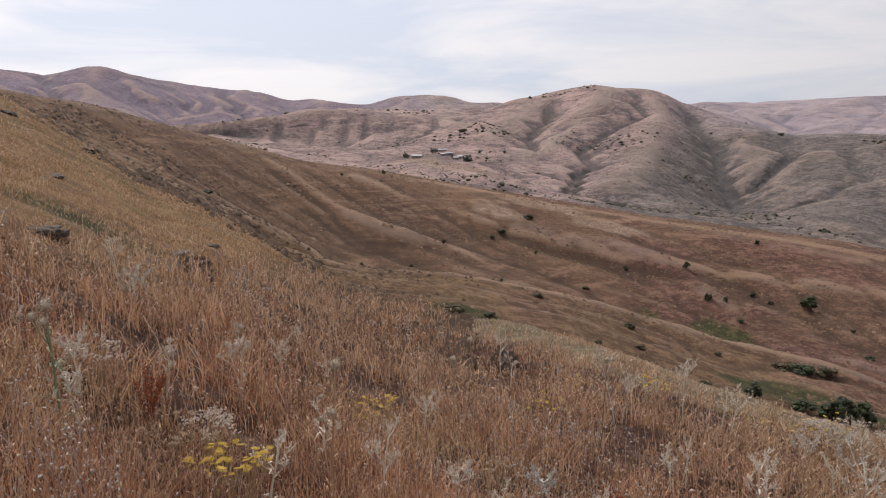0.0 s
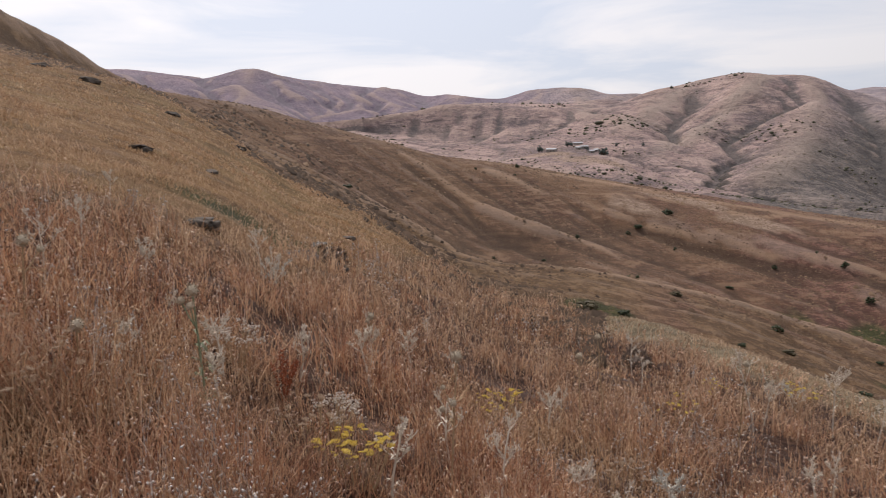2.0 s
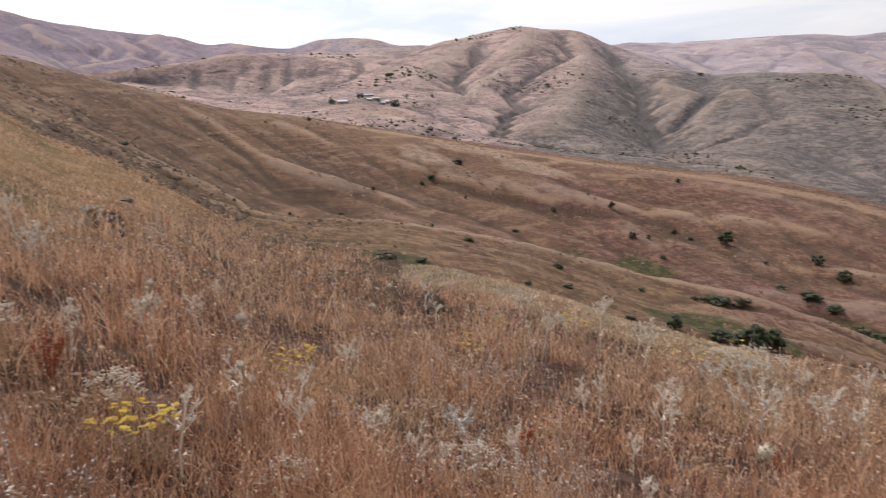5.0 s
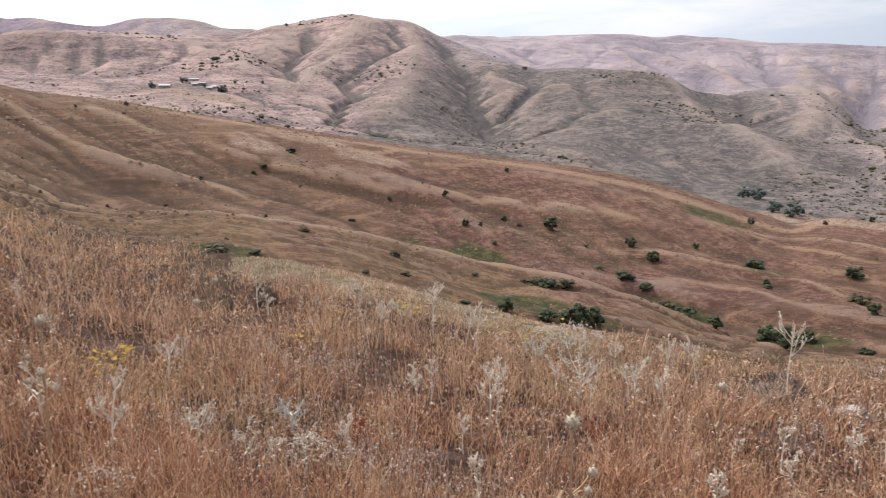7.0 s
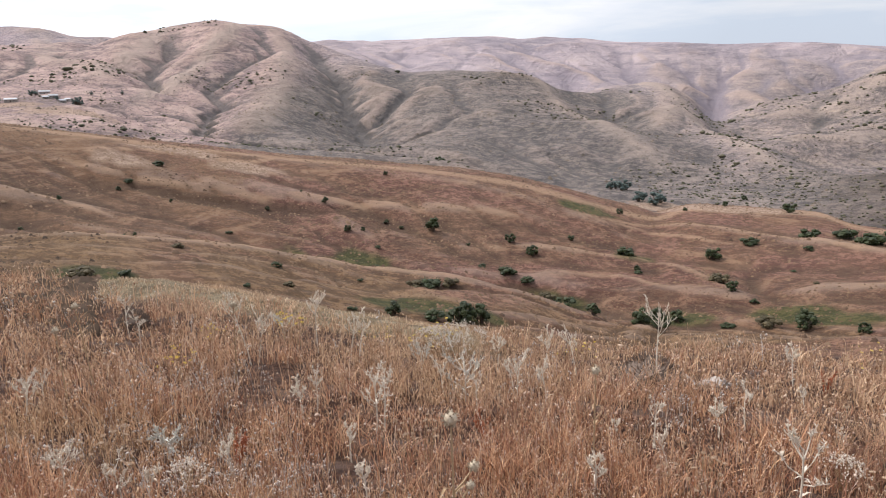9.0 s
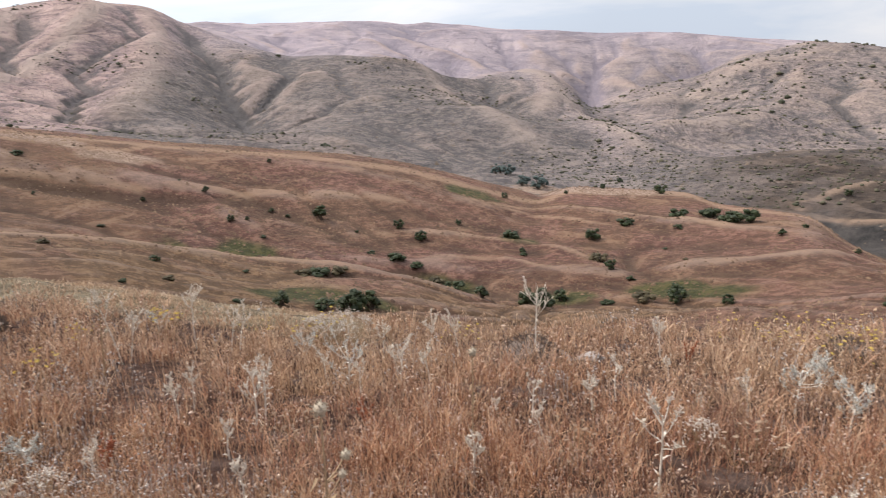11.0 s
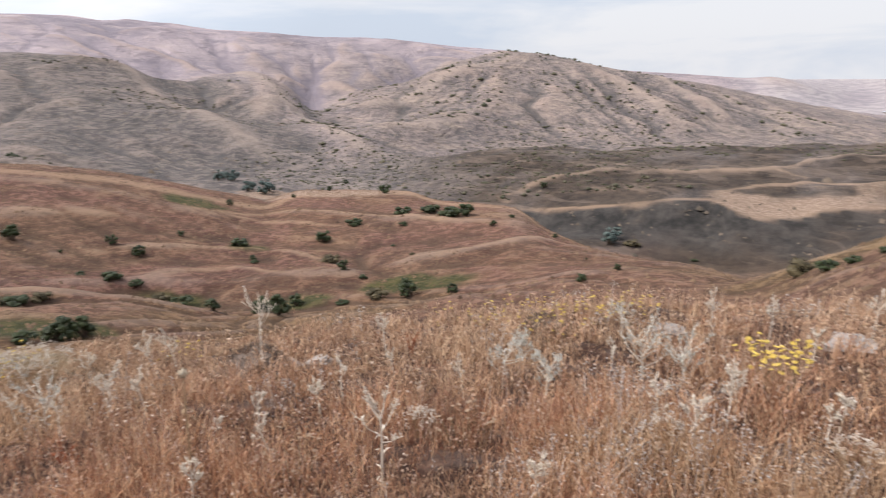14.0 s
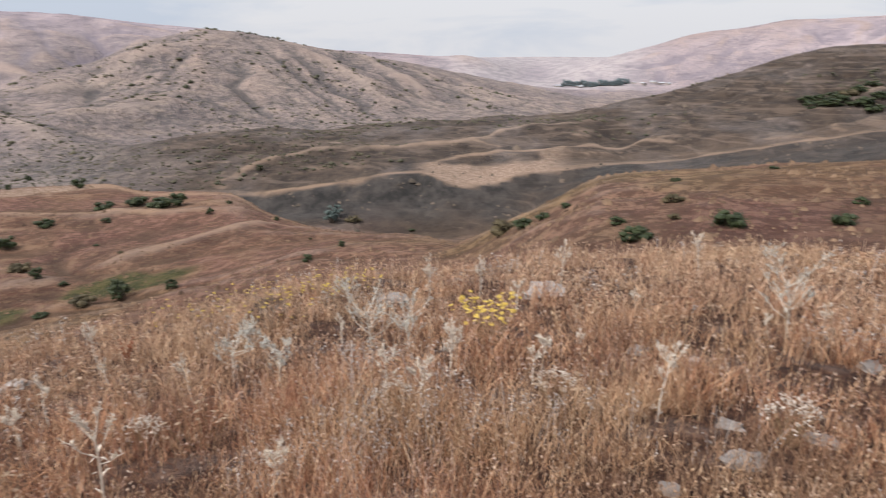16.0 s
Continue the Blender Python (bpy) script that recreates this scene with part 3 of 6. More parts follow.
SKYLINE = [
    (-54.2, 2900, 350), (-42.2, 2900, 335), (-33.6, 2900, 324), (-30.4, 2900, 318.9), (-27.4, 2900, 302.2), (-26, 2900, 328.5),
    (-24.2, 2900, 341.2), (-23.1, 2900, 317.9), (-19.7, 2900, 281.5), (-17.8, 2900, 275.7), (-13.7, 2900, 255.9),
    (-10.8, 2900, 222.6), (-9.1, 2600, 218.5), (-7.4, 2500, 192.1), (-5.2, 2400, 171.3), (-3.4, 2250, 195.1),
    (-1.2, 2200, 192.4), (1, 2200, 193.6), (2.8, 2200, 171.8), (4.5, 2200, 172.7), (7, 2300, 170.3), (13, 2400, 163.3),
    (17.5, 2400, 165.2), (19.4, 2400, 168.8), (21.4, 2450, 173), (23.5, 2500, 171.5), (26.3, 2500, 171.5), (29.4, 2500, 173.9),
    (33.2, 2500, 177.4), (35.3, 2500, 165.9), (37.4, 2500, 171), (39.9, 2500, 160), (42.7, 2500, 139.4), (46.5, 2500, 132.9),
    (50, 2500, 120.1), (54.5, 2500, 115.8), (56.8, 2500, 110.3), (60.9, 2500, 88), (63.4, 2500, 80), (65.5, 2500, 70),
    (69.4, 2700, 38.8), (73.7, 3000, 3.7), (78.1, 3000, -11.1), (82.4, 3000, -30.1), (83.7, 3000, -20.1), (84.9, 3000, -32),
    (86.6, 3000, -65.9), (88.4, 3050, -104), (90, 3200, -112), (92.7, 3200, -76.1), (95.7, 3200, -31.1), (98.2, 3200, 7.8),
    (99.9, 3200, 33.3), (101.6, 3200, 57.9), (103.8, 3200, 66), (107, 3200, 95), (119.8, 3200, 110.5), (160, 3200, 281.5),
    (225, 3200, 623.5)]
EDGE_OF_WORLD = [
    (-60, 4700, 412.7), (-25.9, 4700, 26.11), (-0.7, 4700, 95.85), (24.4, 4700, 170.6), (49.9, 4700, 125.4), (62.6, 4700, 83.54),
    (75.1, 4700, -40), (84, 4700, -52), (90, 4700, -52), (96, 4700, -60), (100.8, 4700, 6.422), (120.8, 4700, 104.9),
    (225, 4700, 412.7)]
FORMS = [RIM, FOOT, SPUR, DELL, BROW, RAVINE, TERRACE_FOOT, TERRACE, DARK_RIDGE, BACK_VALE, SHOULDER, FAR_VALE, SKYLINE,
         EDGE_OF_WORLD]


def lattice(ix, iy, seed):
    """A hash of whole numbers, -1 to 1."""
    h = (ix.astype(np.int64) * 374761393 + iy.astype(np.int64) * 668265263 + seed * 974634777) & 0xFFFFFFFF
    h = ((h ^ (h >> 13)) * 1274126177) & 0xFFFFFFFF
    h = ((h ^ (h >> 16)) * 2246822519) & 0xFFFFFFFF
    return ((h ^ (h >> 15)) & 0xFFFFFF) / 8388607.5 - 1.0


def swell(x, y, seed=0):
    """Smooth noise over the plan, about -1 to 1, with features one unit wide."""
    ix, iy = np.floor(x), np.floor(y)
    u, v = x - ix, y - iy
    su, sv = u * u * u * (u * (u * 6 - 15) + 10), v * v * v * (v * (v * 6 - 15) + 10)

    def corner(dx, dy):
        a = lattice(ix + dx, iy + dy, seed) * math.pi
        return np.cos(a) * (u - dx) + np.sin(a) * (v - dy)

    low = corner(0, 0) * (1 - su) + corner(1, 0) * su
    high = corner(0, 1) * (1 - su) + corner(1, 1) * su
    return 1.5 * (low * (1 - sv) + high * sv)


def rough(x, y, octaves, seed=0, gain=0.5):
    return sum(gain ** k * swell(x * 2.03 ** k, y * 2.03 ** k, seed + k) for k in range(octaves))


def spurs(x, y, octaves, seed=0, gain=0.5):
    """Sharp-crested ridges and rounded gullies, 0 to about 1 on the crests."""
    total, weight = 0.0, 1.0
    for k in range(octaves):
        s = (1 - np.abs(swell(x * 2.03 ** k, y * 2.03 ** k, seed + k))) ** 2
        total = total + gain ** k * s * weight
        weight = np.clip(s * 1.4, 0, 1)
    return total / 1.6


BEARINGS = np.arange(0, 360, 0.1)


def round_the_compass(rows, column):
    """One column of a form as a smooth function of the bearing."""
    a = np.array([r[0] % 360 for r in rows], float)
    v = np.array([r[column] for r in rows], float)
    order = np.argsort(a)
    line = np.interp(BEARINGS, a[order], v[order], period=360)
    span = np.arange(-25, 26)
    kernel = np.exp(-(span / 7.0) ** 2)
    kernel /= kernel.sum()
    return np.convolve(np.r_[line[-25:], line, line[:25]], kernel, "valid")


FAR = np.array([round_the_compass(f, 1) for f in FORMS])
TALL = np.array([round_the_compass(f, 2) for f in FORMS])
RIM_AT = FAR[0]


def smooth(a, b, x):
    t = np.clip((x - a) / (b - a), 0, 1)
    return t * t * (3 - 2 * t)


def base_height(x, y):
    """The large forms: a monotone curve outwards through the crests and valleys of each bearing."""
    r = np.maximum(np.hypot(x, y), 0.2)
    b = np.degrees(np.arctan2(x, y)) % 360 / 0.1
    i0 = np.floor(b).astype(int) % 3600
    w = b - np.floor(b)
    i1 = (i0 + 1) % 3600
    far = FAR[:, i0] * (1 - w) + FAR[:, i1] * w
    tall = TALL[:, i0] * (1 - w) + TALL[:, i1] * w
    far = np.vstack([np.full_like(far[:1], 0.2), far[:1] * 0.5, far])
    tall = np.vstack([np.zeros_like(tall[:1]), tall[:1] * 0.5, tall])
    X = far
    q = np.clip(r, X[0], X[-1])
    h = np.diff(X, axis=0)
    d = np.diff(tall, axis=0) / h
    m = np.zeros_like(tall)
    w1, w2 = 2 * h[1:] + h[:-1], h[1:] + 2 * h[:-1]
    same = d[1:] * d[:-1] > 0
    m[1:-1] = np.where(same, (w1 + w2) / (w1 / np.where(same, d[:-1], 1.0) + w2 / np.where(same, d[1:], 1.0)), 0.0)
    m[0], m[-1] = d[0], d[-1]
    k = np.clip((q[None] >= X).sum(0) - 1, 0, len(X) - 2)
    j = np.arange(len(q))
    t = (q - X[k, j]) / h[k, j]
    z = ((1 + 2 * t) * (1 - t) ** 2 * tall[k, j] + t * (1 - t) ** 2 * h[k, j] * m[k, j]
         + t * t * (3 - 2 * t) * tall[k + 1, j] + t * t * (t - 1) * h[k, j] * m[k + 1, j])
    return z, k, t


RIDGES = []


def ridge(tall, wide, pale, *course):
    """A spur (or, with a negative height, a gully) along a course of (bearing, distance)."""
    line = np.array([(d * math.sin(radians(b)), d * math.cos(radians(b))) for b, d in course])
    for _ in range(3):
        line = np.vstack([line[:1], np.stack([line[:-1] * 0.75 + line[1:] * 0.25, line[:-1] * 0.25 + line[1:] * 0.75], 1).reshape(-1, 2), line[-1:]])
    keep = np.unique(np.linspace(0, len(line) - 1, 22).astype(int))
    RIDGES.append((tall, wide, pale, line[keep]))


# spurs and gullies: height, half width, how pale the crest is, and the course
ridge(1.8, 5, 0.7, (-7.5, 177), (-5.6, 170), (-2.9, 166), (0.8, 168), (3.1, 165), (5, 157))
ridge(1.6, 5, 0.9, (-8, 116), (-4.6, 112), (0.9, 109), (6.1, 112), (10.4, 116), (14.8, 119), (18.4, 119), (24.1, 120), (29, 120), (33, 120), (37, 117))
ridge(1.6, 5, 0.7, (-16, 198), (-11.8, 195), (-9.3, 184), (-5.8, 173), (-3.2, 165), (0.9, 168))
ridge(1.9, 5, 0.9, (-1.8, 201), (0.4, 205), (3.4, 195), (6.5, 193), (10.6, 190), (15.9, 191), (20.3, 191), (24.2, 195), (27.6, 193), (32.2, 197), (36.2, 200), (38.8, 203))
ridge(1.2, 4.5, 1, (-0.3, 204), (3.5, 212), (7.5, 222), (10.8, 222), (13.4, 219), (15.9, 210), (18.6, 203))
ridge(1, 4.5, 1, (13.3, 217), (16, 233))
ridge(1.4, 6, 0.7, (-7.1, 208), (-4.8, 205), (-2.8, 201), (-0.3, 204))
ridge(0.8, 4, 0.9, (3.6, 229), (7.6, 230), (10.9, 229), (14.3, 227))
ridge(2.2, 8, 0.7, (35.5, 198), (41.8, 218), (47.7, 226), (52.8, 210), (57.7, 199), (63.3, 190), (67.9, 191))
ridge(1.8, 6, 0.6, (55.6, 151), (59.2, 147), (62.2, 153), (66.4, 157), (69.6, 171), (74.2, 142))
ridge(1.2, 5, 0.6, (30, 170), (35.3, 176), (40.8, 179), (46.3, 180), (50.1, 158), (53.3, 142))
ridge(1.2, 5, 0.5, (35.2, 149), (38.9, 159), (42.6, 163), (46.3, 153), (49.1, 142))
ridge(1.2, 6, 0.7, (40.9, 209), (44.5, 215), (48.2, 205), (52.3, 194))
ridge(-1.6, 5, 0, (3.3, 193), (5.3, 190), (8.1, 187), (11.5, 185), (15.8, 187), (20.3, 184), (24.9, 189))
ridge(-1.8, 5, 0, (13, 151), (16.6, 125), (20.2, 125), (24.4, 125))
ridge(-1.6, 4.5, 0, (33.5, 150), (36.2, 147), (39.4, 143), (41.2, 138))
ridge(-1.6, 5, 0, (55.6, 139), (53.8, 149), (52.4, 170), (55.5, 182))
ridge(2, 4.38, .5, (-14.9, 112), (-11.0, 117), (-7.4, 100))
ridge(0.7, 3.31, .3, (87.6, 75), (91.7, 68), (94.9, 61), (98.2, 61))
ridge(2.5, 7.18, .9, (67.0, 402), (69.8, 402), (73.0, 399), (77.5, 394))
ridge(3, 9.07, .9, (80.2, 406), (82.4, 441), (87.1, 453), (91.2, 449), (94.3, 473), (97.6, 486), (102.1, 465))
ridge(5, 15.2, .6, (73.9, 471), (78.8, 482), (84.9, 479), (88.2, 530), (93.0, 522), (96.7, 561))
ridge(4, 14, .5, (64.3, 438), (68.0, 451), (71.6, 481), (76.1, 492))
ridge(14, 88, .7, (14.4, 1801), (16.8, 1770), (19.5, 1769), (22.1, 1754), (27.0, 1703))
ridge(20, 65.1, .5, (30.4, 1633), (33.5, 1751), (36.1, 1214), (40.0, 928), (43.8, 753), (46.3, 686), (49.4, 630))
ridge(20, 65.7, .8, (40.3, 1363), (42.3, 1627), (44.0, 1472), (46.0, 1279), (47.6, 1124), (49.9, 1021))
ridge(18, 42.8, .8, (44.1, 874), (46.5, 1025), (48.0, 1096), (50.0, 883), (51.9, 778), (53.8, 703), (55.9, 635))
ridge(16, 69.1, .7, (45.5, 1743), (47.9, 1726), (49.8, 1458), (50.6, 1212))
ridge(16, 54.8, .6, (49.2, 1112), (52.0, 1148), (54.4, 1142), (57.4, 1199), (60.4, 1251), (64.7, 1292), (68.2, 1379))
ridge(16, 47, .6, (54.2, 865), (56.3, 949), (60.2, 1026), (63.7, 1069), (67.3, 1120), (70.8, 1243))
ridge(14, 38.4, .5, (53.4, 926), (57.5, 904), (61.0, 984), (64.6, 1029))
ridge(18, 55.5, .6, (70.0, 1468), (73.0, 1263), (76.1, 1171), (78.8, 1031))
ridge(16, 53, .6, (74.8, 1514), (78.7, 1260), (82.2, 1203))
ridge(14, 54.2, .6, (78.3, 1429), (82.6, 1368), (86.9, 1317), (90.9, 1306))
ridge(14, 57.9, .5, (-10.7, 1583), (-7.2, 1417), (-4.1, 1341))
ridge(16, 75.1, .4, (0.8, 2029), (1.9, 1661), (0.8, 1249), (3.9, 1068))
ridge(18, 63.5, .6, (10.7, 1519), (8.7, 1364), (6.1, 1236), (3.0, 962))
ridge(16, 58.4, .6, (15.6, 1560), (12.4, 1220), (8.7, 1083), (5.2, 809))
ridge(14, 50.3, .4, (18.0, 1456), (16.9, 1029), (15.8, 831), (15.4, 711))
ridge(22, 105, .3, (-18.9, 2712), (-20.0, 2523))
ridge(18, 104, .3, (-24.3, 2672), (-22.4, 2596), (-22.0, 2524))
ridge(18, 103, .3, (-12.0, 2653), (-14.1, 2572), (-15.0, 2487))
ridge(-16, 49.2, 0, (17.8, 1475), (21.2, 1182), (22.9, 871), (24.6, 718), (27.8, 673))
ridge(-20, 67.8, 0, (37.7, 1844), (39.9, 1598), (41.6, 1139), (43.7, 843))
ridge(-24, 80.3, 0, (47.7, 2225), (48.5, 2010), (50.9, 1233), (52.5, 958))
ridge(-14, 46.2, 0, (18.4, 1575), (21.1, 990), (23.8, 797), (25.6, 743))
ridge(-16, 49.1, 0, (62.8, 985), (65.5, 1098), (68.2, 1190))


def relief(x, y):
    """What the spurs and gullies add to the ground, and how pale or shade-dark their lines are."""
    lift, crest_tone = np.zeros_like(x), np.zeros_like(x)
    x = x + 0.0
    for tall, wide, pale, line in RIDGES:
        reach = 2.6 * wide
        (x0, y0), (x1, y1) = line.min(0) - reach, line.max(0) + reach
        j = np.nonzero((x > x0) & (x < x1) & (y > y0) & (y < y1))[0]
        if not len(j):
            continue
        wob = wide * 0.16
        px = x[j] + wob * swell(x[j] / wide * 0.5, y[j] / wide * 0.5, 71) + wob * 0.4 * swell(x[j] / wide * 1.7, y[j] / wide * 1.7, 73)
        py = y[j] + wob * swell(x[j] / wide * 0.5 + 7, y[j] / wide * 0.5, 72) + wob * 0.4 * swell(x[j] / wide * 1.7, y[j] / wide * 1.7, 74)
        best, along = np.full(len(j), 1e9), np.zeros(len(j))
        n = len(line) - 1
        for i in range(n):
            a, b = line[i], line[i + 1]
            dx, dy = b - a
            s = np.clip(((px - a[0]) * dx + (py - a[1]) * dy) / max(dx * dx + dy * dy, 1e-9), 0, 1)
            d = np.hypot(px - a[0] - s * dx, py - a[1] - s * dy)
            near = d < best
            best[near], along[near] = d[near], (i + s[near]) / n
        ends = smooth(-0.04, 0.34, along) * (1 - smooth(0.66, 1.04, along))
        side = np.exp(-(best / wide) ** 1.2) * ends * (1 - smooth(2.0, 2.6, best / wide))
        lift[j] += tall * side
        crest_tone[j] = np.maximum(crest_tone[j], pale * np.exp(-(best / (0.3 * wide)) ** 2) * ends) if tall > 0 else crest_tone[j] - 0.8 * np.exp(-(best / (0.4 * wide)) ** 2) * ends
    return lift, crest_tone


def ledges(x, y, z):
    """Rough steps along the contours of the dark ridge beyond the ravine: where they lie, and their phase."""
    r, b = np.hypot(x, y), np.degrees(np.arctan2(x, y))
    where = smooth(400, 450, r) * (1 - smooth(640, 780, r)) * smooth(55, 66, b) * (1 - smooth(118, 124, b))
    tilt = z + 0.035 * x + 4.5 * rough(x * 0.012, y * 0.012, 4, 97) + 0.7 * rough(x * 0.05, y * 0.05, 2, 99)
    return where, tilt * (math.tau / 7.5)


def land(x, y):
    """The ground before the rain: the large forms with their spurs and hollows."""
    x, y = np.atleast_1d(np.asarray(x, float)), np.atleast_1d(np.asarray(y, float))
    r = np.hypot(x, y)
    z, k, t = base_height(x, y)
    near_crest = np.exp(-((k + t - 6) / 0.35) ** 2) + np.exp(-((k + t - 14) / 0.3) ** 2) + np.exp(-((k + t - 9) / 0.3) ** 2) + 0.8 * np.exp(-((k + t - 12) / 0.25) ** 2)
    calm = 1 - 0.75 * np.clip(near_crest, 0, 1)
    z = z + 0.05 * rough(x * 0.9, y * 0.9, 3, 3) * smooth(0.5, 2, r) * (1 - smooth(20, 60, r))
    z = z + 0.3 * rough(x * 0.11, y * 0.11, 3, 7) * smooth(14, 40, r) * (1 - smooth(300, 500, r)) * calm
    here = (r > 50) & (r < 890)
    X, Y, R = x[here], y[here], r[here]
    wx, wy = X + 16 * swell(X * 0.02, Y * 0.02, 21), Y + 16 * swell(X * 0.02 + 9, Y * 0.02, 22)
    fold = spurs((wx * 0.8 + wy * 0.6) * 0.020, (wy * 0.8 - wx * 0.6) * 0.011, 4, 31, 0.4) - 0.53
    fold = 2.0 * fold + 0.7 * rough(X * 0.035, Y * 0.035, 4, 35, 0.42)
    z[here] += fold * smooth(60, 120, R) * (1 + 0.3 * smooth(330, 480, R)) * (1 - smooth(600, 880, R)) * calm[here]
    here = (r > 410) & (r < 4300)
    X, Y, R = x[here], y[here], r[here]
    fx, fy = X + 110 * rough(X * 0.0035, Y * 0.0035, 2, 41), Y + 110 * rough(X * 0.0035 + 5, Y * 0.0035, 2, 44)
    hill = 20 * (spurs(fx * 0.0040, fy * 0.0040, 2, 51, 0.42) - 0.52) + 10 * rough(fx * 0.004, fy * 0.004, 2, 57, 0.4)
    bearing = np.degrees(np.arctan2(X, Y))
    plain = smooth(2250, 2450, R) * smooth(71, 77, bearing) * (1 - smooth(92, 100, bearing))
    grow = smooth(470, 800, R) * (0.45 + 0.55 * smooth(800, 1600, R)) * (1 - smooth(3400, 4300, R))
    z[here] += hill * grow * calm[here] * (1 - 0.97 * plain)
    # a low swell just beyond the rim of the home slope
    b = np.degrees(np.arctan2(x, y))
    rim = RIM_AT[(b % 360 / 0.1).astype(int) % 3600]
    swollen = np.interp(b, (-6, -2.4, 2, 7.6, 14, 18, 26, 36, 52, 64, 76, 87, 96, 103), (0.03, 0.25, 0.6, 0.75, 0.52, 0.36, 0.28, 0.15, 0.1, 0.05, 0.12, 0.2, 0.12, 0))
    z = z + swollen * np.exp(-((r / rim - 1.35) / 0.3) ** 2) * (b > -8) * (b < 104)
    return z + relief(x, y)[0] * calm * smooth(45, 70, r)


def blur(g, k):
    """The mean over a square of 2k + 1 cells, twice over."""
    for axis in (0, 1, 0, 1):
        pad = [(k, k), (0, 0)] if axis == 0 else [(0, 0), (k, k)]
        c = np.cumsum(np.insert(np.pad(g, pad, "edge"), 0, 0, axis), axis)
        g = (c[2 * k + 1:] - c[:-2 * k - 1] if axis == 0 else c[:, 2 * k + 1:] - c[:, :-2 * k - 1]) / (2 * k + 1)
    return g


class Rain:
    """Runnels that running water has cut into the land, over a square grid."""

    def __init__(self, x0, x1, y0, y1, cell, rounds, bite, power, creep, keep):
        self.x0, self.y0, self.cell = x0, y0, cell
        xs, ys = np.arange(x0, x1, cell), np.arange(y0, y1, cell)
        nx, ny = len(xs), len(ys)
        gx, gy = np.meshgrid(xs, ys)
        start = land(gx.ravel(), gy.ravel()).reshape(ny, nx)
        g = start + 0.12 * cell * rough(gx / (5 * cell), gy / (5 * cell), 3, 131)
        index = np.arange(nx * ny).reshape(ny, nx)
        for _ in range(rounds):
            p = np.pad(g, 1, "edge")
            best, to = np.zeros_like(g), index.copy()
            for dy in (-1, 0, 1):
                for dx in (-1, 0, 1):
                    if dx or dy:
                        drop = (g - p[1 + dy:ny + 1 + dy, 1 + dx:nx + 1 + dx]) / math.hypot(dx, dy)
                        steeper = drop > best
                        best[steeper], to[steeper] = drop[steeper], (index + dy * nx + dx)[steeper]
            flat, goes = g.ravel(), to.ravel()
            order = np.argsort(flat)
            area, down = [1.0] * flat.size, goes.tolist()
            for i in order[::-1].tolist():
                if down[i] != i:
                    area[down[i]] += area[i]
            cut = (bite * np.array(area) ** power).tolist()
            low = flat.tolist()
            for i in order.tolist():
                f = cut[i]
                low[i] = (low[i] + f * low[down[i]]) / (1 + f)
            g = np.array(low).reshape(ny, nx)
            p = np.pad(g, 1, "edge")
            g = g + creep * ((p[:-2, 1:-1] + p[2:, 1:-1] + p[1:-1, :-2] + p[1:-1, 2:]) / 4 - g)
        change = g - start
        self.change = change - blur(change, keep)

    def sample(self, field, x, y):
        u = np.clip((x - self.x0) / self.cell, 0, field.shape[1] - 1.001)
        v = np.clip((y - self.y0) / self.cell, 0, field.shape[0] - 1.001)
        i, j = u.astype(int), v.astype(int)
        a, b = u - i, v - j
        return (field[j, i] * (1 - a) + field[j, i + 1] * a) * (1 - b) + (field[j + 1, i] * (1 - a) + field[j + 1, i + 1] * a) * b


HILL_RAIN = Rain(-1750, 3300, -1250, 3050, 12.0, 16, 0.035, 0.48, 0.10, 16)
SLOPE_RAIN = Rain(-150, 330, -60, 320, 1.6, 9, 0.04, 0.42, 0.16, 9)


def carved(x, y):
    """How deep the runnels lie at a place."""
    r, b = np.hypot(x, y), np.degrees(np.arctan2(x, y))
    plain = smooth(2250, 2450, r) * smooth(71, 77, b) * (1 - smooth(92, 100, b))
    _, k, t = base_height(x, y)
    stage = k + t
    high = np.exp(-((stage - 12) / 0.16) ** 2) + np.exp(-((stage - 14) / 0.2) ** 2)
    far = HILL_RAIN.sample(HILL_RAIN.change, x, y) * smooth(410, 540, r) * (1 - smooth(2900, 3100, r)) * (1 - plain)
    far *= (1 - 0.68 * smooth(1700, 2000, r) * smooth(-4, 18, b)) * (1 - 0.9 * np.clip(high, 0, 1))
    near = SLOPE_RAIN.sample(SLOPE_RAIN.change, x, y) * smooth(55, 100, r) * (1 - smooth(250, 300, r)) * 0.55
    return far + near


def height(x, y):
    """The ground's height at any place, with runnels and the rough steps of the dark ridge."""
    x, y = np.atleast_1d(np.asarray(x, float)), np.atleast_1d(np.asarray(y, float))
    z = land(x, y) + carved(x, y)
    where, phase = ledges(x, y, z)
    return z + 0.8 * where * np.sin(phase)


def ground_at(x, y):
    return float(height(x, y)[0])


def at(bearing, distance):
    b = radians(bearing)
    return distance * math.sin(b), distance * math.cos(b)

# green swards and fallow fields as (bearing, distance, half length, half depth)
LUSH = [(16.5, 148, 5, 10), (22.0, 150, 8, 9), (40.7, 226, 9, 11), (44.0, 180, 5, 5), (36.5, 142, 9, 6), (56, 134, 9, 6), (60, 130, 8, 5), (47.5, 132, 7, 5),
        (27.5, 92, 8, 6), (2.2, 80, 4, 4), (-24, 11, 2.0, 1.2), (30.0, 90, 7, 4)]
FALLOW = [(51.5, 268, 26, 14), (2.0, 700, 40, 60), (-1.5, 760, 30, 30), (9, 225, 14, 7), (14, 214, 12, 5), (5, 205, 8, 6),
          (46.0, 470, 25, 14)]


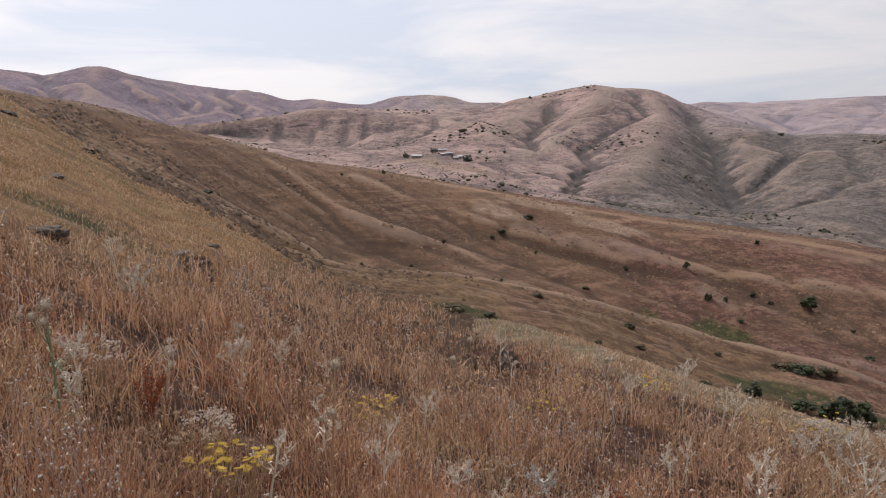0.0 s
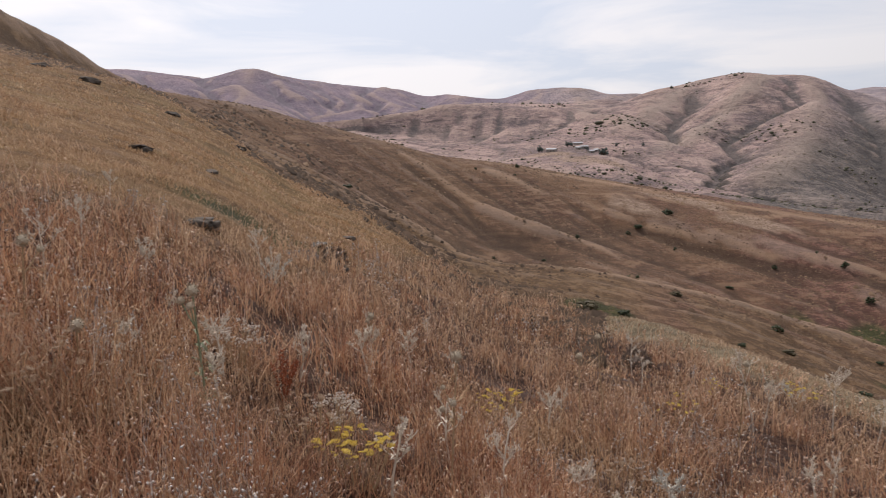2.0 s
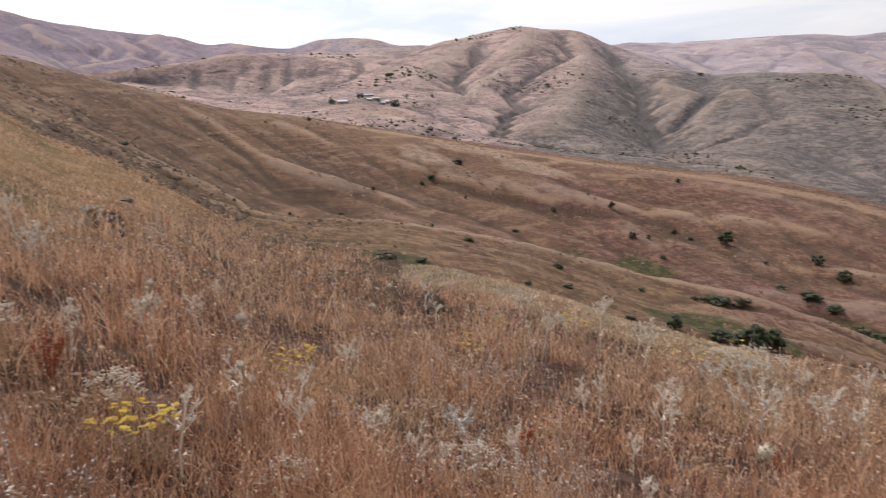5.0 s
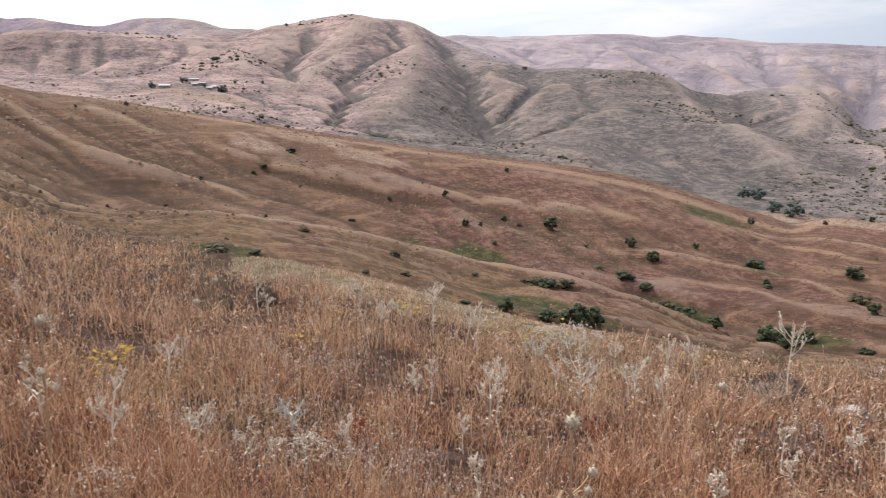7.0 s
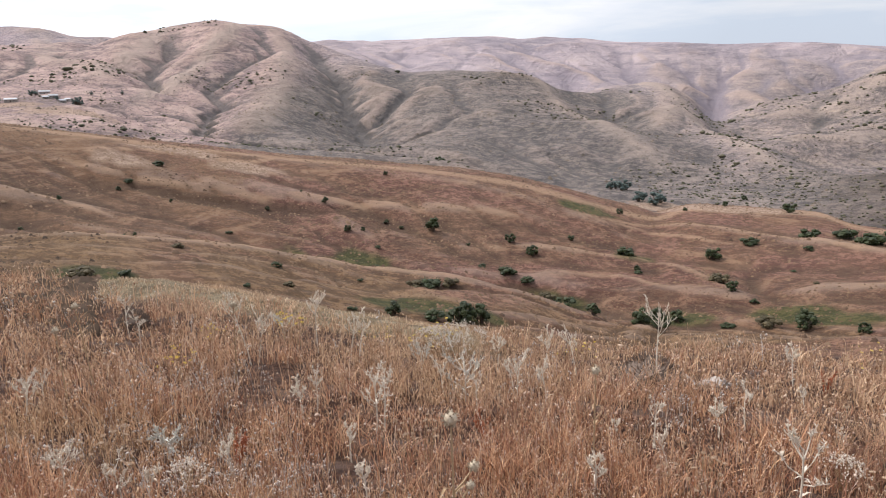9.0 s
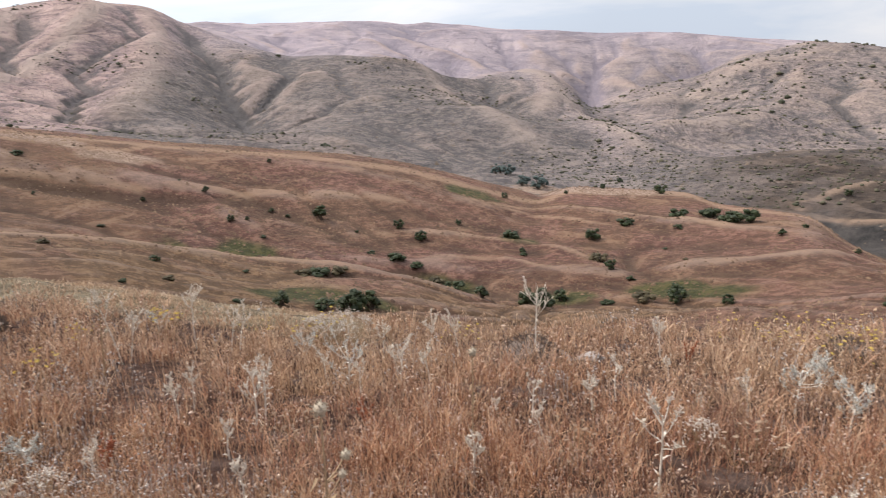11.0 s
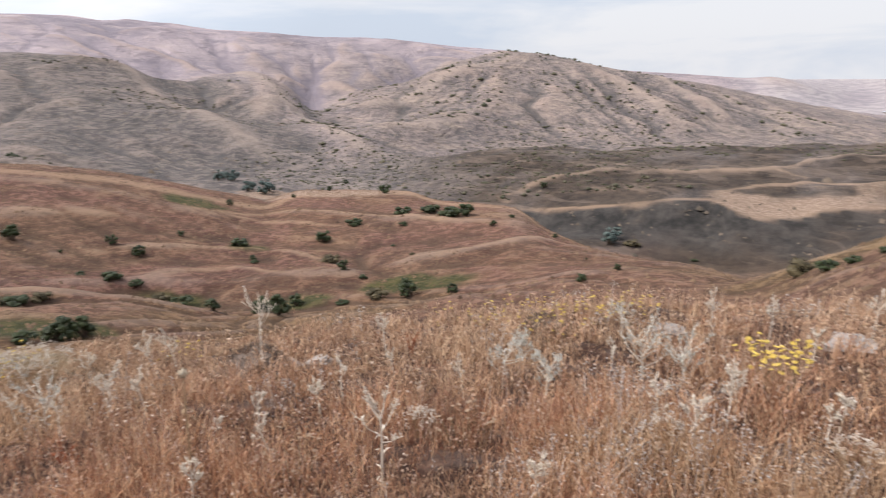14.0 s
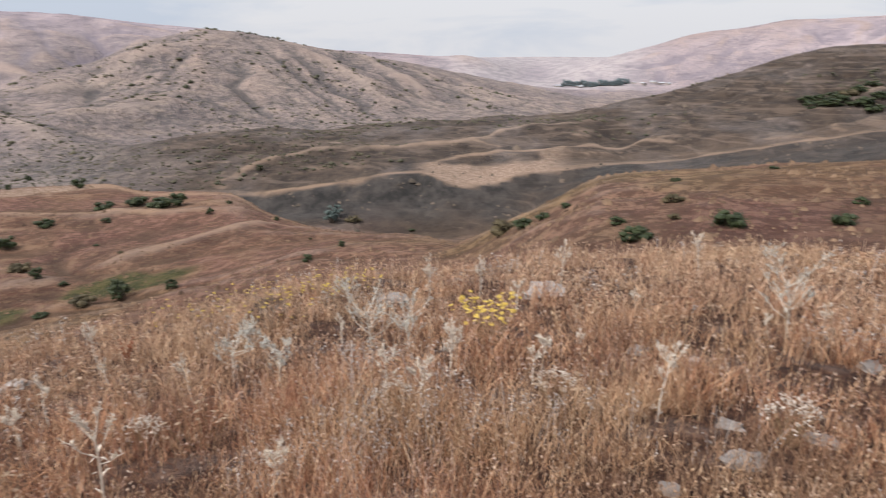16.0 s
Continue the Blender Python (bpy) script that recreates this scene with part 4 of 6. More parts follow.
def build_ground():
    """One sheet from under the viewpoint to the horizon, finest where it is near and in view."""
    turn = np.radians(np.r_[np.arange(-50, 122, 0.26), np.arange(122, 310, 2.0)])
    ring = np.exp(np.r_[np.arange(math.log(0.5), math.log(50), 0.03), np.linspace(math.log(50), math.log(400), 140), np.linspace(math.log(402), math.log(2600), 310), np.linspace(math.log(2615), math.log(4700.0), 46)])
    na, nr = len(turn), len(ring)
    x, y = np.outer(ring, np.sin(turn)).ravel(), np.outer(ring, np.cos(turn)).ravel()
    z = height(x, y)
    grid = z.reshape(nr, na)
    co = np.vstack([np.column_stack([x, y, z]), [[0, 0, ground_at(0, 0.01)]]])
    i, a = np.meshgrid(np.arange(nr - 1), np.arange(na), indexing="ij")
    b = (a + 1) % na
    quads = np.stack([i * na + a, (i + 1) * na + a, (i + 1) * na + b, i * na + b], -1).reshape(-1, 4)[:, ::-1]
    mesh = bpy.data.meshes.new("ground")
    fan = np.stack([np.full(na, nr * na), (np.arange(na) + 1) % na, np.arange(na)], -1)
    mesh.vertices.add(len(co))
    mesh.vertices.foreach_set("co", co.ravel())
    loops = np.r_[quads.ravel(), fan.ravel()]
    mesh.loops.add(len(loops))
    mesh.loops.foreach_set("vertex_index", loops.astype(np.int32))
    starts = np.r_[np.arange(len(quads)) * 4, len(quads) * 4 + np.arange(na) * 3]
    mesh.polygons.add(len(starts))
    mesh.polygons.foreach_set("loop_start", starts.astype(np.int32))
    mesh.update(calc_edges=True)
    mesh.shade_smooth()
    # hollowness (shade and darker scrub put into its colour) and steepness (bare earth)
    def mean(g, k, axis):
        pad = [(k, k), (0, 0)] if axis == 0 else [(0, 0), (k, k)]
        c = np.cumsum(np.insert(np.pad(g, pad, "edge" if axis == 0 else "wrap"), 0, 0, axis), axis)
        return (c[2 * k + 1:] - c[:-2 * k - 1]) / (2 * k + 1) if axis == 0 else (c[:, 2 * k + 1:] - c[:, :-2 * k - 1]) / (2 * k + 1)

    hollow_shade = ((mean(mean(grid, 5, 0), 12, 1) - grid) / (0.05 * ring[:, None])).ravel()
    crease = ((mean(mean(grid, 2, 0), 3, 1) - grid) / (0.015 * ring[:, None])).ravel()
    slope = np.hypot(np.gradient(grid, ring, axis=0), np.gradient(grid, turn, axis=1) / ring[:, None]).ravel()
    # ravine banks (bare earth, shade included in its colour), fallow fields, and damp green swards
    bearing = np.degrees(np.arctan2(x, y))
    _, k, t = base_height(x, y)
    stage = k + t + 0.07 * rough(x * 0.03, y * 0.03, 4, 83)
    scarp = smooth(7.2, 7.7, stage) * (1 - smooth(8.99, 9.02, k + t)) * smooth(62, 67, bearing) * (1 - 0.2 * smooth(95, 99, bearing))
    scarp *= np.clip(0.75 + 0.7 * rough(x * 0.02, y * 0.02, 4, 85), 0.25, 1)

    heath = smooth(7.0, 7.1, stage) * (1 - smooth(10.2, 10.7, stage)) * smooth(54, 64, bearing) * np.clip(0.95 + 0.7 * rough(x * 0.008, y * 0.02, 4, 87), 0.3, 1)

    # dark rough ground along the break of the home slope
    rim = FAR[0][(bearing % 360 / 0.1).astype(int) % 3600]
    band = np.exp(-((np.hypot(x, y) / rim - 1.3 - 0.25 * rough(x * 0.03, y * 0.03, 3, 89)) / 0.22) ** 2) * smooth(-46, -40, bearing) * (1 - smooth(-6, 4, bearing))
    upper = smooth(0.45, 0.85, np.hypot(x, y) / rim) * smooth(-22, -30, bearing) * (np.hypot(x, y) < 1.4 * rim)
    heath = np.maximum(heath, 0.55 * upper * np.clip(0.45 + 1.4 * rough(x * 0.10, y * 0.16, 4, 96), 0, 1))
    heath = np.maximum(heath, 0.8 * band * np.clip(0.7 + rough(x * 0.12, y * 0.12, 3, 95), 0, 1))

    sward = smooth(1.0, 1.12, np.hypot(x, y) / rim + 0.05 * rough(x * 0.5, y * 0.5, 3, 88)) * (1 - smooth(2.4, 3.2, np.hypot(x, y) / rim)) * smooth(0, 3, bearing) * (1 - smooth(31, 37, bearing))

    def spots(rows):
        total = np.zeros_like(x)
        for b, d, along, across in rows:
            cx, cy = at(b, d)
            ux, uy = math.sin(radians(b)), math.cos(radians(b))
            u, v = (x - cx) * ux + (y - cy) * uy, (x - cx) * uy - (y - cy) * ux
            q = np.hypot(u / across, v / along) + 0.35 * rough(x * 0.09, y * 0.09, 3, 91)
            total = np.maximum(total, 1 - smooth(0.75, 1.1, q))
        return total

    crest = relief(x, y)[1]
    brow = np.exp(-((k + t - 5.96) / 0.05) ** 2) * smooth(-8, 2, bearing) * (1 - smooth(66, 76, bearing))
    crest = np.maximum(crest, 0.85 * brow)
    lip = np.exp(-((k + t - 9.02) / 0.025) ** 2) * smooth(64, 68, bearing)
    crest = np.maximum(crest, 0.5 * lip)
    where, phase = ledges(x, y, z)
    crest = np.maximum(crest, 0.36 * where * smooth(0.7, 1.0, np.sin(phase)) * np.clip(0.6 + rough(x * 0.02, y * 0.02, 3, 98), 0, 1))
    lush = spots(LUSH)
    field = smooth(9.0, 9.03, k + t) * (1 - smooth(9.13, 9.19, stage)) * smooth(79.5, 82, bearing) * (1 - 0.85 * smooth(90, 93, bearing))
    fallow = np.maximum(spots(FALLOW), field)
    for name, value in (("hollow_shade", hollow_shade), ("crease", crease), ("steep", slope), ("scarp", scarp), ("heath", heath), ("lush", lush), ("crest", crest), ("fallow", fallow), ("sward", sward)):
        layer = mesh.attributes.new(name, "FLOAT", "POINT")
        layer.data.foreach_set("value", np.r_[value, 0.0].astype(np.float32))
    mesh.materials.append(M_GROUND)
    return tagged(new("ground", mesh), "dry grassy hillsides with gullies and pale tracks", "ground", kind="structure")


ground = build_ground()


# ---- small helpers for shaping things ----
def part(name, bm, mat, parent, label="", kind=""):
    """A bmesh as one mesh object under a thing or a part."""
    mesh = bpy.data.meshes.new(name)
    bm.to_mesh(mesh)
    bm.free()
    mesh.materials.append(mat)
    ob = new(name, mesh)
    ob.parent = parent
    return tagged(ob, label, kind=kind)


def shared(name, like, m, parent):
    """One more part on a mesh that is already there."""
    ob = new(name, like.data)
    ob.parent = parent
    ob.matrix_basis = m
    return ob


def thing(name, label, category, group="", kind=""):
    return tagged(new(name), label, category, group, kind)


def tube(bm, points, radii, sides=5):
    rings = []
    for i, p in enumerate(points):
        a, b = points[max(i - 1, 0)], points[min(i + 1, len(points) - 1)]
        axis = (Vector(b) - Vector(a)).normalized()
        u = axis.orthogonal().normalized()
        v = axis.cross(u)
        rings.append([bm.verts.new(Vector(p) + radii[i] * (math.cos(k * math.tau / sides) * u + math.sin(k * math.tau / sides) * v))
                      for k in range(sides)])
    for lo, hi in zip(rings, rings[1:]):
        for k in range(sides):
            bm.faces.new((lo[k], lo[(k + 1) % sides], hi[(k + 1) % sides], hi[k]))
    bm.faces.new(rings[-1])
    return bm


def spindle(bm, foot, tip, radius, sides=4):
    foot, tip = Vector(foot), Vector(tip)
    axis = (tip - foot).normalized()
    u = axis.orthogonal().normalized()
    v = axis.cross(u)
    mid = foot.lerp(tip, 0.42)
    ring = [bm.verts.new(mid + radius * (math.cos(k * math.tau / sides) * u + math.sin(k * math.tau / sides) * v)) for k in range(sides)]
    a, b = bm.verts.new(foot), bm.verts.new(tip)
    for k in range(sides):
        bm.faces.new((a, ring[(k + 1) % sides], ring[k]))
        bm.faces.new((b, ring[k], ring[(k + 1) % sides]))


def leaf(bm, foot, way, length, width, droop, rng):
    """A narrow leaf of two bent halves along its midrib."""
    foot, way = Vector(foot), Vector(way).normalized()
    side = way.cross(Vector((0, 0, 1)))
    side = side.normalized() if side.length > 1e-3 else Vector((1, 0, 0))
    lift = Vector((0, 0, 1))
    mid = foot + way * length * 0.5 + lift * length * 0.06
    tip = foot + way * length - lift * droop * length
    a, t = bm.verts.new(foot), bm.verts.new(tip)
    l, r, c = bm.verts.new(mid + side * width / 2), bm.verts.new(mid - side * width / 2), bm.verts.new(mid - lift * width * 0.2)
    for f in ((a, c, l), (a, r, c), (c, t, l), (c, r, t)):
        bm.faces.new(f)


def sphere_way(rng):
    z, a = rng.uniform(-1, 1), rng.uniform(0, math.tau)
    s = math.sqrt(1 - z * z)
    return Vector((s * math.cos(a), s * math.sin(a), z))


# ---- plants of the home slope ----
def pale_stalk(seed, high, bushy):
    """A dried candelabra: one stiff stem, branches that fork upwards, pale tufts along their ends."""
    rng = random.Random(seed)
    label = ("broad silvery dried plant with many forked branches in grass" if bushy
             else "tall pale dried stalk with forked branches in dry grass")
    top = thing("dried_stalk", label, "dried plant", "pale dried stalks")
    lean = Vector((rng.uniform(-0.12, 0.12), rng.uniform(-0.12, 0.12), 1))
    stem_at = lambda t: lean * (high * t) + Vector((math.sin(t * 5 + seed) * 0.012, math.cos(t * 4 + seed) * 0.012, 0))
    k = 0.7 if bushy else 0.86
    part("stem", tube(bmesh.new(), [stem_at(i / 5 * k) - Vector((0, 0, 0.03 if i == 0 else 0)) for i in range(6)], [0.008, 0.0073, 0.0067, 0.006, 0.0052, 0.004]),
         M_PALE, top)
    tufts = bmesh.new()
    count = rng.randint(10, 14) if bushy else rng.randint(6, 9)
    for b in range(count):
        t0 = rng.uniform(0.22, 0.62) if bushy else rng.uniform(0.5, k)
        start = stem_at(t0)
        a = b * 2.4 + rng.uniform(-0.4, 0.4)
        reach = high * (rng.uniform(0.2, 0.36) if bushy else rng.uniform(0.08, 0.2))
        end = start + Vector((math.cos(a) * reach, math.sin(a) * reach, high * rng.uniform(0.2, 0.4) if bushy else high * rng.uniform(0.1, 0.26)))
        mid = start.lerp(end, 0.5) + Vector((math.cos(a), math.sin(a), -0.5)) * reach * 0.12
        bm = tube(bmesh.new(), [start, mid, end], [0.0042, 0.0032, 0.0021], 4)
        for f in range(3):
            fork = mid.lerp(end, rng.uniform(0, 0.8))
            way = (end - mid).normalized() + sphere_way(rng) * 0.7
            way.z = abs(way.z) + 0.2
            tip = fork + way.normalized() * high * rng.uniform(0.06, 0.14)
            tube(bm, [fork, tip], [0.003, 0.0018], 3)
            for g in range(7 if bushy else 5):
                q = fork.lerp(tip, 0.3 + 0.12 * g)
                spindle(tufts, q, q + (sphere_way(rng) + Vector((0, 0, 0.6))) * rng.uniform(0.012, 0.030), rng.uniform(0.002, 0.0055))
        for g in range(8):
            q = mid.lerp(end, rng.uniform(0.1, 1.0))
            spindle(tufts, q, q + (sphere_way(rng) + Vector((0, 0, 0.5))) * rng.uniform(0.012, 0.032), rng.uniform(0.002, 0.0055))
        part("branch", bm, M_PALE, top)
    part("seed_tuft", tufts, M_SILVER if bushy else M_PALE, top, kind="stuff")
    leaves = bmesh.new()
    for g in range(26 if bushy else 12):
        t0 = rng.uniform(0.08, 0.7)
        a = rng.uniform(0, math.tau)
        leaf(leaves, stem_at(t0), (math.cos(a), math.sin(a), rng.uniform(0, 0.8)), rng.uniform(0.03, 0.09), rng.uniform(0.008, 0.016), rng.uniform(0, 0.5), rng)
    part("withered_leaf", leaves, M_SILVER if bushy else M_PALE, top, kind="stuff")
    return top


def globe_head():
    bm = bmesh.new()
    bmesh.ops.create_icosphere(bm, subdivisions=2, radius=0.020)
    core = bmesh.new()
    bmesh.ops.create_icosphere(core, subdivisions=3, radius=1.0)
    ways = [v.co.copy() for v in core.verts]
    core.free()
    for w in ways[::4]:
        spindle(bm, w * 0.014, w * 0.031, 0.0030, 3)
    return bm


def globe_thistle(seed, high, heads, fresh):
    rng = random.Random(seed)
    label = ("grey-green globe thistle with round spiky heads" if fresh else "dried globe thistle with round spiky straw-coloured heads")
    top = thing("globe_thistle", label, "thistle", "globe thistles")
    mat = M_GREYGREEN if fresh else M_STRAW
    lean = Vector((rng.uniform(-0.1, 0.1), rng.uniform(-0.1, 0.1), 1))
    part("stem", tube(bmesh.new(), [lean * (high * t) - Vector((0, 0, 0.03 if t == 0 else 0)) for t in (0, 0.3, 0.6, 0.96)], [0.006, 0.0055, 0.005, 0.004]), mat, top)
    head = part("head", globe_head(), M_GLOBE, top)
    head.matrix_basis = Matrix.Translation(lean * high) @ Matrix.Scale(1.3, 4)
    for k in range(heads - 1):
        a = rng.uniform(0, math.tau)
        start = lean * high * rng.uniform(0.45, 0.7)
        end = start + Vector((math.cos(a) * 0.08, math.sin(a) * 0.08, rng.uniform(0.06, 0.14)))
        part("branch", tube(bmesh.new(), [start, start.lerp(end, 0.5) + Vector((0, 0, -0.01)), end], [0.004, 0.0035, 0.003], 4), mat, top)
        shared("head", head, Matrix.Translation(end) @ Matrix.Scale(rng.uniform(0.55, 0.95), 4), top)
    leaves = bmesh.new()
    for k in range(26 if fresh else 10):
        t0, a = rng.uniform(0.05, 0.75), rng.uniform(0, math.tau)
        leaf(leaves, lean * high * t0, (math.cos(a), math.sin(a), 0.4), rng.uniform(0.05, 0.10), rng.uniform(0.008, 0.018), rng.uniform(0.1, 0.6), rng)
    part("foliage", leaves, mat, top, kind="stuff")
    return top


def yarrow(seed, high, spread, count, dry=False):
    rng = random.Random(seed)
    vigour = 1.7 if 0.26 < spread < 0.3 else 1.1
    if dry:
        top = thing("dried_yarrow", "clump of dried tan flat-topped flower heads in grass", "dried plant", "dried flat-topped clumps")
    else:
        top = thing("yellow_yarrow", "clump of yellow flat-topped flowers among dry grass", "wild flower", "yellow flower clumps")
    head = None
    for k in range(count * 2):
        a, d = rng.uniform(0, math.tau), spread * math.sqrt(rng.random())
        foot = Vector((math.cos(a) * d * 0.6, math.sin(a) * d * 0.6, -0.03))
        tip = Vector((math.cos(a) * d * 1.3, math.sin(a) * d * 1.3, high * rng.uniform(0.72, 1.1)))
        part("stem", tube(bmesh.new(), [foot, foot.lerp(tip, 0.5) + Vector((0.01, 0, 0)), tip], [0.0025, 0.002, 0.002], 3), M_STRAW, top)
        if head is None:
            bm = bmesh.new()
            for j in range(26):
                q = Vector((math.cos(j * 2.4), math.sin(j * 2.4), 0)) * 0.0065 * math.sqrt(j)
                spindle(bm, q - Vector((0, 0, 0.012)), q + Vector((0, 0, 0.007)), 0.0055, 4)
            head = part("flower_head", bm, M_UMBEL if dry else M_YELLOW, top)
            head.matrix_basis = Matrix.Translation(tip) @ Matrix.Scale(0.4 * vigour, 4)
        else:
            shared("flower_head", head, Matrix.Translation(tip) @ pose(0, 0, 0, rng.uniform(-25, 25), rng.uniform(-25, 25), rng.uniform(0, 360)) @ Matrix.Scale(rng.uniform(0.25, 0.6) * vigour, 4), top)
    return top


def fluffy_forb(seed, high, spread):
    """A rounded dried forb: a spray of hair-thin stems with a haze of pale seed clusters."""
    rng = random.Random(seed)
    top = thing("fluffy_forb", "rounded whitish dried forb covered in pale seed fluff", "dried plant", "fluffy dried forbs")
    stems, fluff = bmesh.new(), bmesh.new()
    for k in range(34 if high < 0.35 else 110):
        a, d = rng.uniform(0, math.tau), spread * math.sqrt(rng.random())
        tip = Vector((math.cos(a) * d, math.sin(a) * d, high * (1.05 - 0.35 * (d / spread) ** 2) * rng.uniform(0.8, 1.0)))
        foot = Vector((tip.x * 0.2, tip.y * 0.2, -0.03))
        tube(stems, [foot, foot.lerp(tip, 0.55) + Vector((0, 0, high * 0.06)), tip], [0.002, 0.0018, 0.0012], 3)
        for j in range(9):
            q = tip + sphere_way(rng) * rng.uniform(0.0, 0.035)
            spindle(fluff, q, q + sphere_way(rng) * rng.uniform(0.008, 0.018), rng.uniform(0.003, 0.007))
    part("stem_spray", stems, M_STRAW, top, kind="stuff")
    part("seed_fluff", fluff, M_FLUFF, top, kind="stuff")
    return top


def red_dock(seed, high):
    rng = random.Random(seed)
    top = thing("red_dock", "rust-red dried dock plant with dense seed spikes", "dried plant", "rust-red docks")
    stems, seeds = bmesh.new(), bmesh.new()
    for k in range(7):
        a = rng.uniform(0, math.tau)
        tip = Vector((math.cos(a) * 0.09, math.sin(a) * 0.09, high * rng.uniform(0.7, 1)))
        tube(stems, [(0, 0, -0.03), tip * 0.5, tip], [0.004, 0.003, 0.002], 4)
        for j in range(26):
            q = tip * rng.uniform(0.4, 1.0)
            spindle(seeds, q, q + sphere_way(rng) * 0.02, 0.006)
    part("stem_spray", stems, M_RUST, top, kind="stuff")
    part("seed_spike", seeds, M_RUST, top, kind="stuff")
    return top


def boulder_mesh(bm, w, d, h, seed, detail=3, crag=0.22):
    """A weathered block: a ball squared up, cut by a few flat faces and roughened."""
    rng = random.Random(seed)
    bmesh.ops.create_icosphere(bm, subdivisions=detail, radius=1.0)
    cuts = [(sphere_way(rng), rng.uniform(0.5, 0.85)) for _ in range(9)]
    for v in bm.verts:
        p = v.co.normalized()
        p = Vector([math.copysign(abs(c) ** 0.7, c) for c in p])
        for n, k in cuts:
            over = p.dot(n) - k
            if over > 0:
                p -= n * over * 0.9
        p += p.normalized() * crag * noise.fractal(p * 2.2 + Vector((seed * 3.1, 0, 0)), 1.0, 2.0, 4)
        v.co = Vector((p.x * w / 2, p.y * d / 2, p.z * h / 2))
    return bm


def boulder(seed, w, h, pale):
    top = thing("boulder", "pale grey lichened boulder half sunk in dry grass" if pale else "dark weathered rock outcrop in dry grass", "rock",
                "pale boulders" if pale else "dark outcrops")
    part("block", boulder_mesh(bmesh.new(), w, w * 0.75, h, seed), M_STONE if pale else M_DARKROCK, top)
    if not pale:
        rng = random.Random(seed)
        for k in range(3):
            bm = boulder_mesh(bmesh.new(), w * rng.uniform(0.3, 0.5), w * 0.35, h * rng.uniform(0.5, 0.8), seed + 7 * k + 1, 2)
            ob = part("block", bm, M_DARKROCK, top)
            a = rng.uniform(0, math.tau)
            ob.location = (math.cos(a) * w * 0.45, math.sin(a) * w * 0.35, -h * 0.12)
    return top


def cushion(seed, w, h):
    """A low thorny cushion: a dome of short stiff twigs, dark inside, grey at the tips."""
    rng = random.Random(seed)
    top = thing("thorny_cushion", "low dark thorny cushion shrub in the dry meadow", "shrub", "thorny cushions")
    core = boulder_mesh(bmesh.new(), w * 0.86, w * 0.6, h * 1.5, seed, 3, 0.3)
    part("core", core, M_TWIG, top)
    twigs = bmesh.new()
    for k in range(900):
        n = sphere_way(rng)
        n.z = abs(n.z)
        p = Vector((n.x * w * 0.43, n.y * w * 0.3, n.z * h * 0.72))
        q = p + (n + sphere_way(rng) * 0.7).normalized() * rng.uniform(0.04, 0.12)
        spindle(twigs, p, q, rng.uniform(0.003, 0.006), 3)
    part("twig_mass", twigs, M_TWIG, top, kind="stuff")
    return top


def stand(ob, bearing, distance, turn=0.0, sink=0.0, scale=1.0):
    x, y = at(bearing, distance)
    ob.matrix_basis = pose(x, y, ground_at(x, y) - sink, 0, 0, turn) @ Matrix.Scale(scale, 4)
    return ob


# ---- the home slope: (bearing, distance, height) of each plant ----
STALKS = [(59.8, 4.1, .6), (25.2, 5.13, .55), (39.1, 6.71, .47), (36.6, 6.74, .5), (47.6, 8.0, 1.05), (22.5, 8.5, .61), (44.4, 4.11, .31),
          (85.4, 5.65, .47), (52.9, 5.98, .3), (-8.9, 3.97, .49), (-13.7, 3.29, .41), (23.2, 8.2, .62), (25.9, 5.6, .48), (19.0, 5.72, .33),
          (-15.8, 4.97, .41), (-23.3, 6.66, .41), (-1.0, 5.74, .43), (19.8, 8.9, .72), (-21.1, 4.58, .33), (15.1, 8.17, .6)]
STALKS += [(-12.4, 5.83, .39), (-27.3, 3.59, .3), (5.3, 10.6, .55), (-32.1, 5.37, .3), (-34.5, 3.6, .28), (-15.7, 5.3, .34), (92.6, 5.88, .34),
           (32.2, 8.5, .58), (34.6, 8.6, .52), (57.3, 8.7, .52), (38.7, 8.6, .6), (6.2, 9.5, .5), (93.1, 9.8, .55), (86.7, 9.6, .5),
           (82.5, 9.4, .6), (103.1, 10.8, .55)]
SILVER_PLANTS = [(32.5, 6.64, .72), (67.8, 6.53, .58), (71.5, 5.97, .48), (78.6, 6.69, .7), (81.4, 6.64, .62), (69.0, 7.4, .37), (-22.9, 6.92, .4),
                 (30.4, 9.0, .46), (8.7, 4.68, .28), (28.3, 8.2, .41), (109.6, 7.14, .8), (76.3, 9.0, .55), (108.2, 11.0, .5), (17.0, 9.6, .42)]
FORBS = [(-26.0, 4.26, .23), (-5.4, 3.32, .2), (29.6, 9.2, .36), (31.5, 8.9, .46), (81.3, 4.78, .22), (111.0, 4.55, .23), (-18.5, 3.7, .22),
         (62.0, 5.0, .2), (10.5, 3.9, .2), (94.0, 4.9, .2)]
THISTLES = [(34.4, 2.58, .92, 3), (43.9, 4.51, .8, 1), (-8.9, 3.65, .84, 4), (-28.3, 3.43, .6, 3), (3.5, 6.4, .95, 1), (-15.2, 5.6, .42, 2),
            (1.5, 6.2, .74, 1), (13.5, 6.9, .86, 2), (-37.2, 3.4, .32, 1), (-40.4, 3.9, .5, 2)]
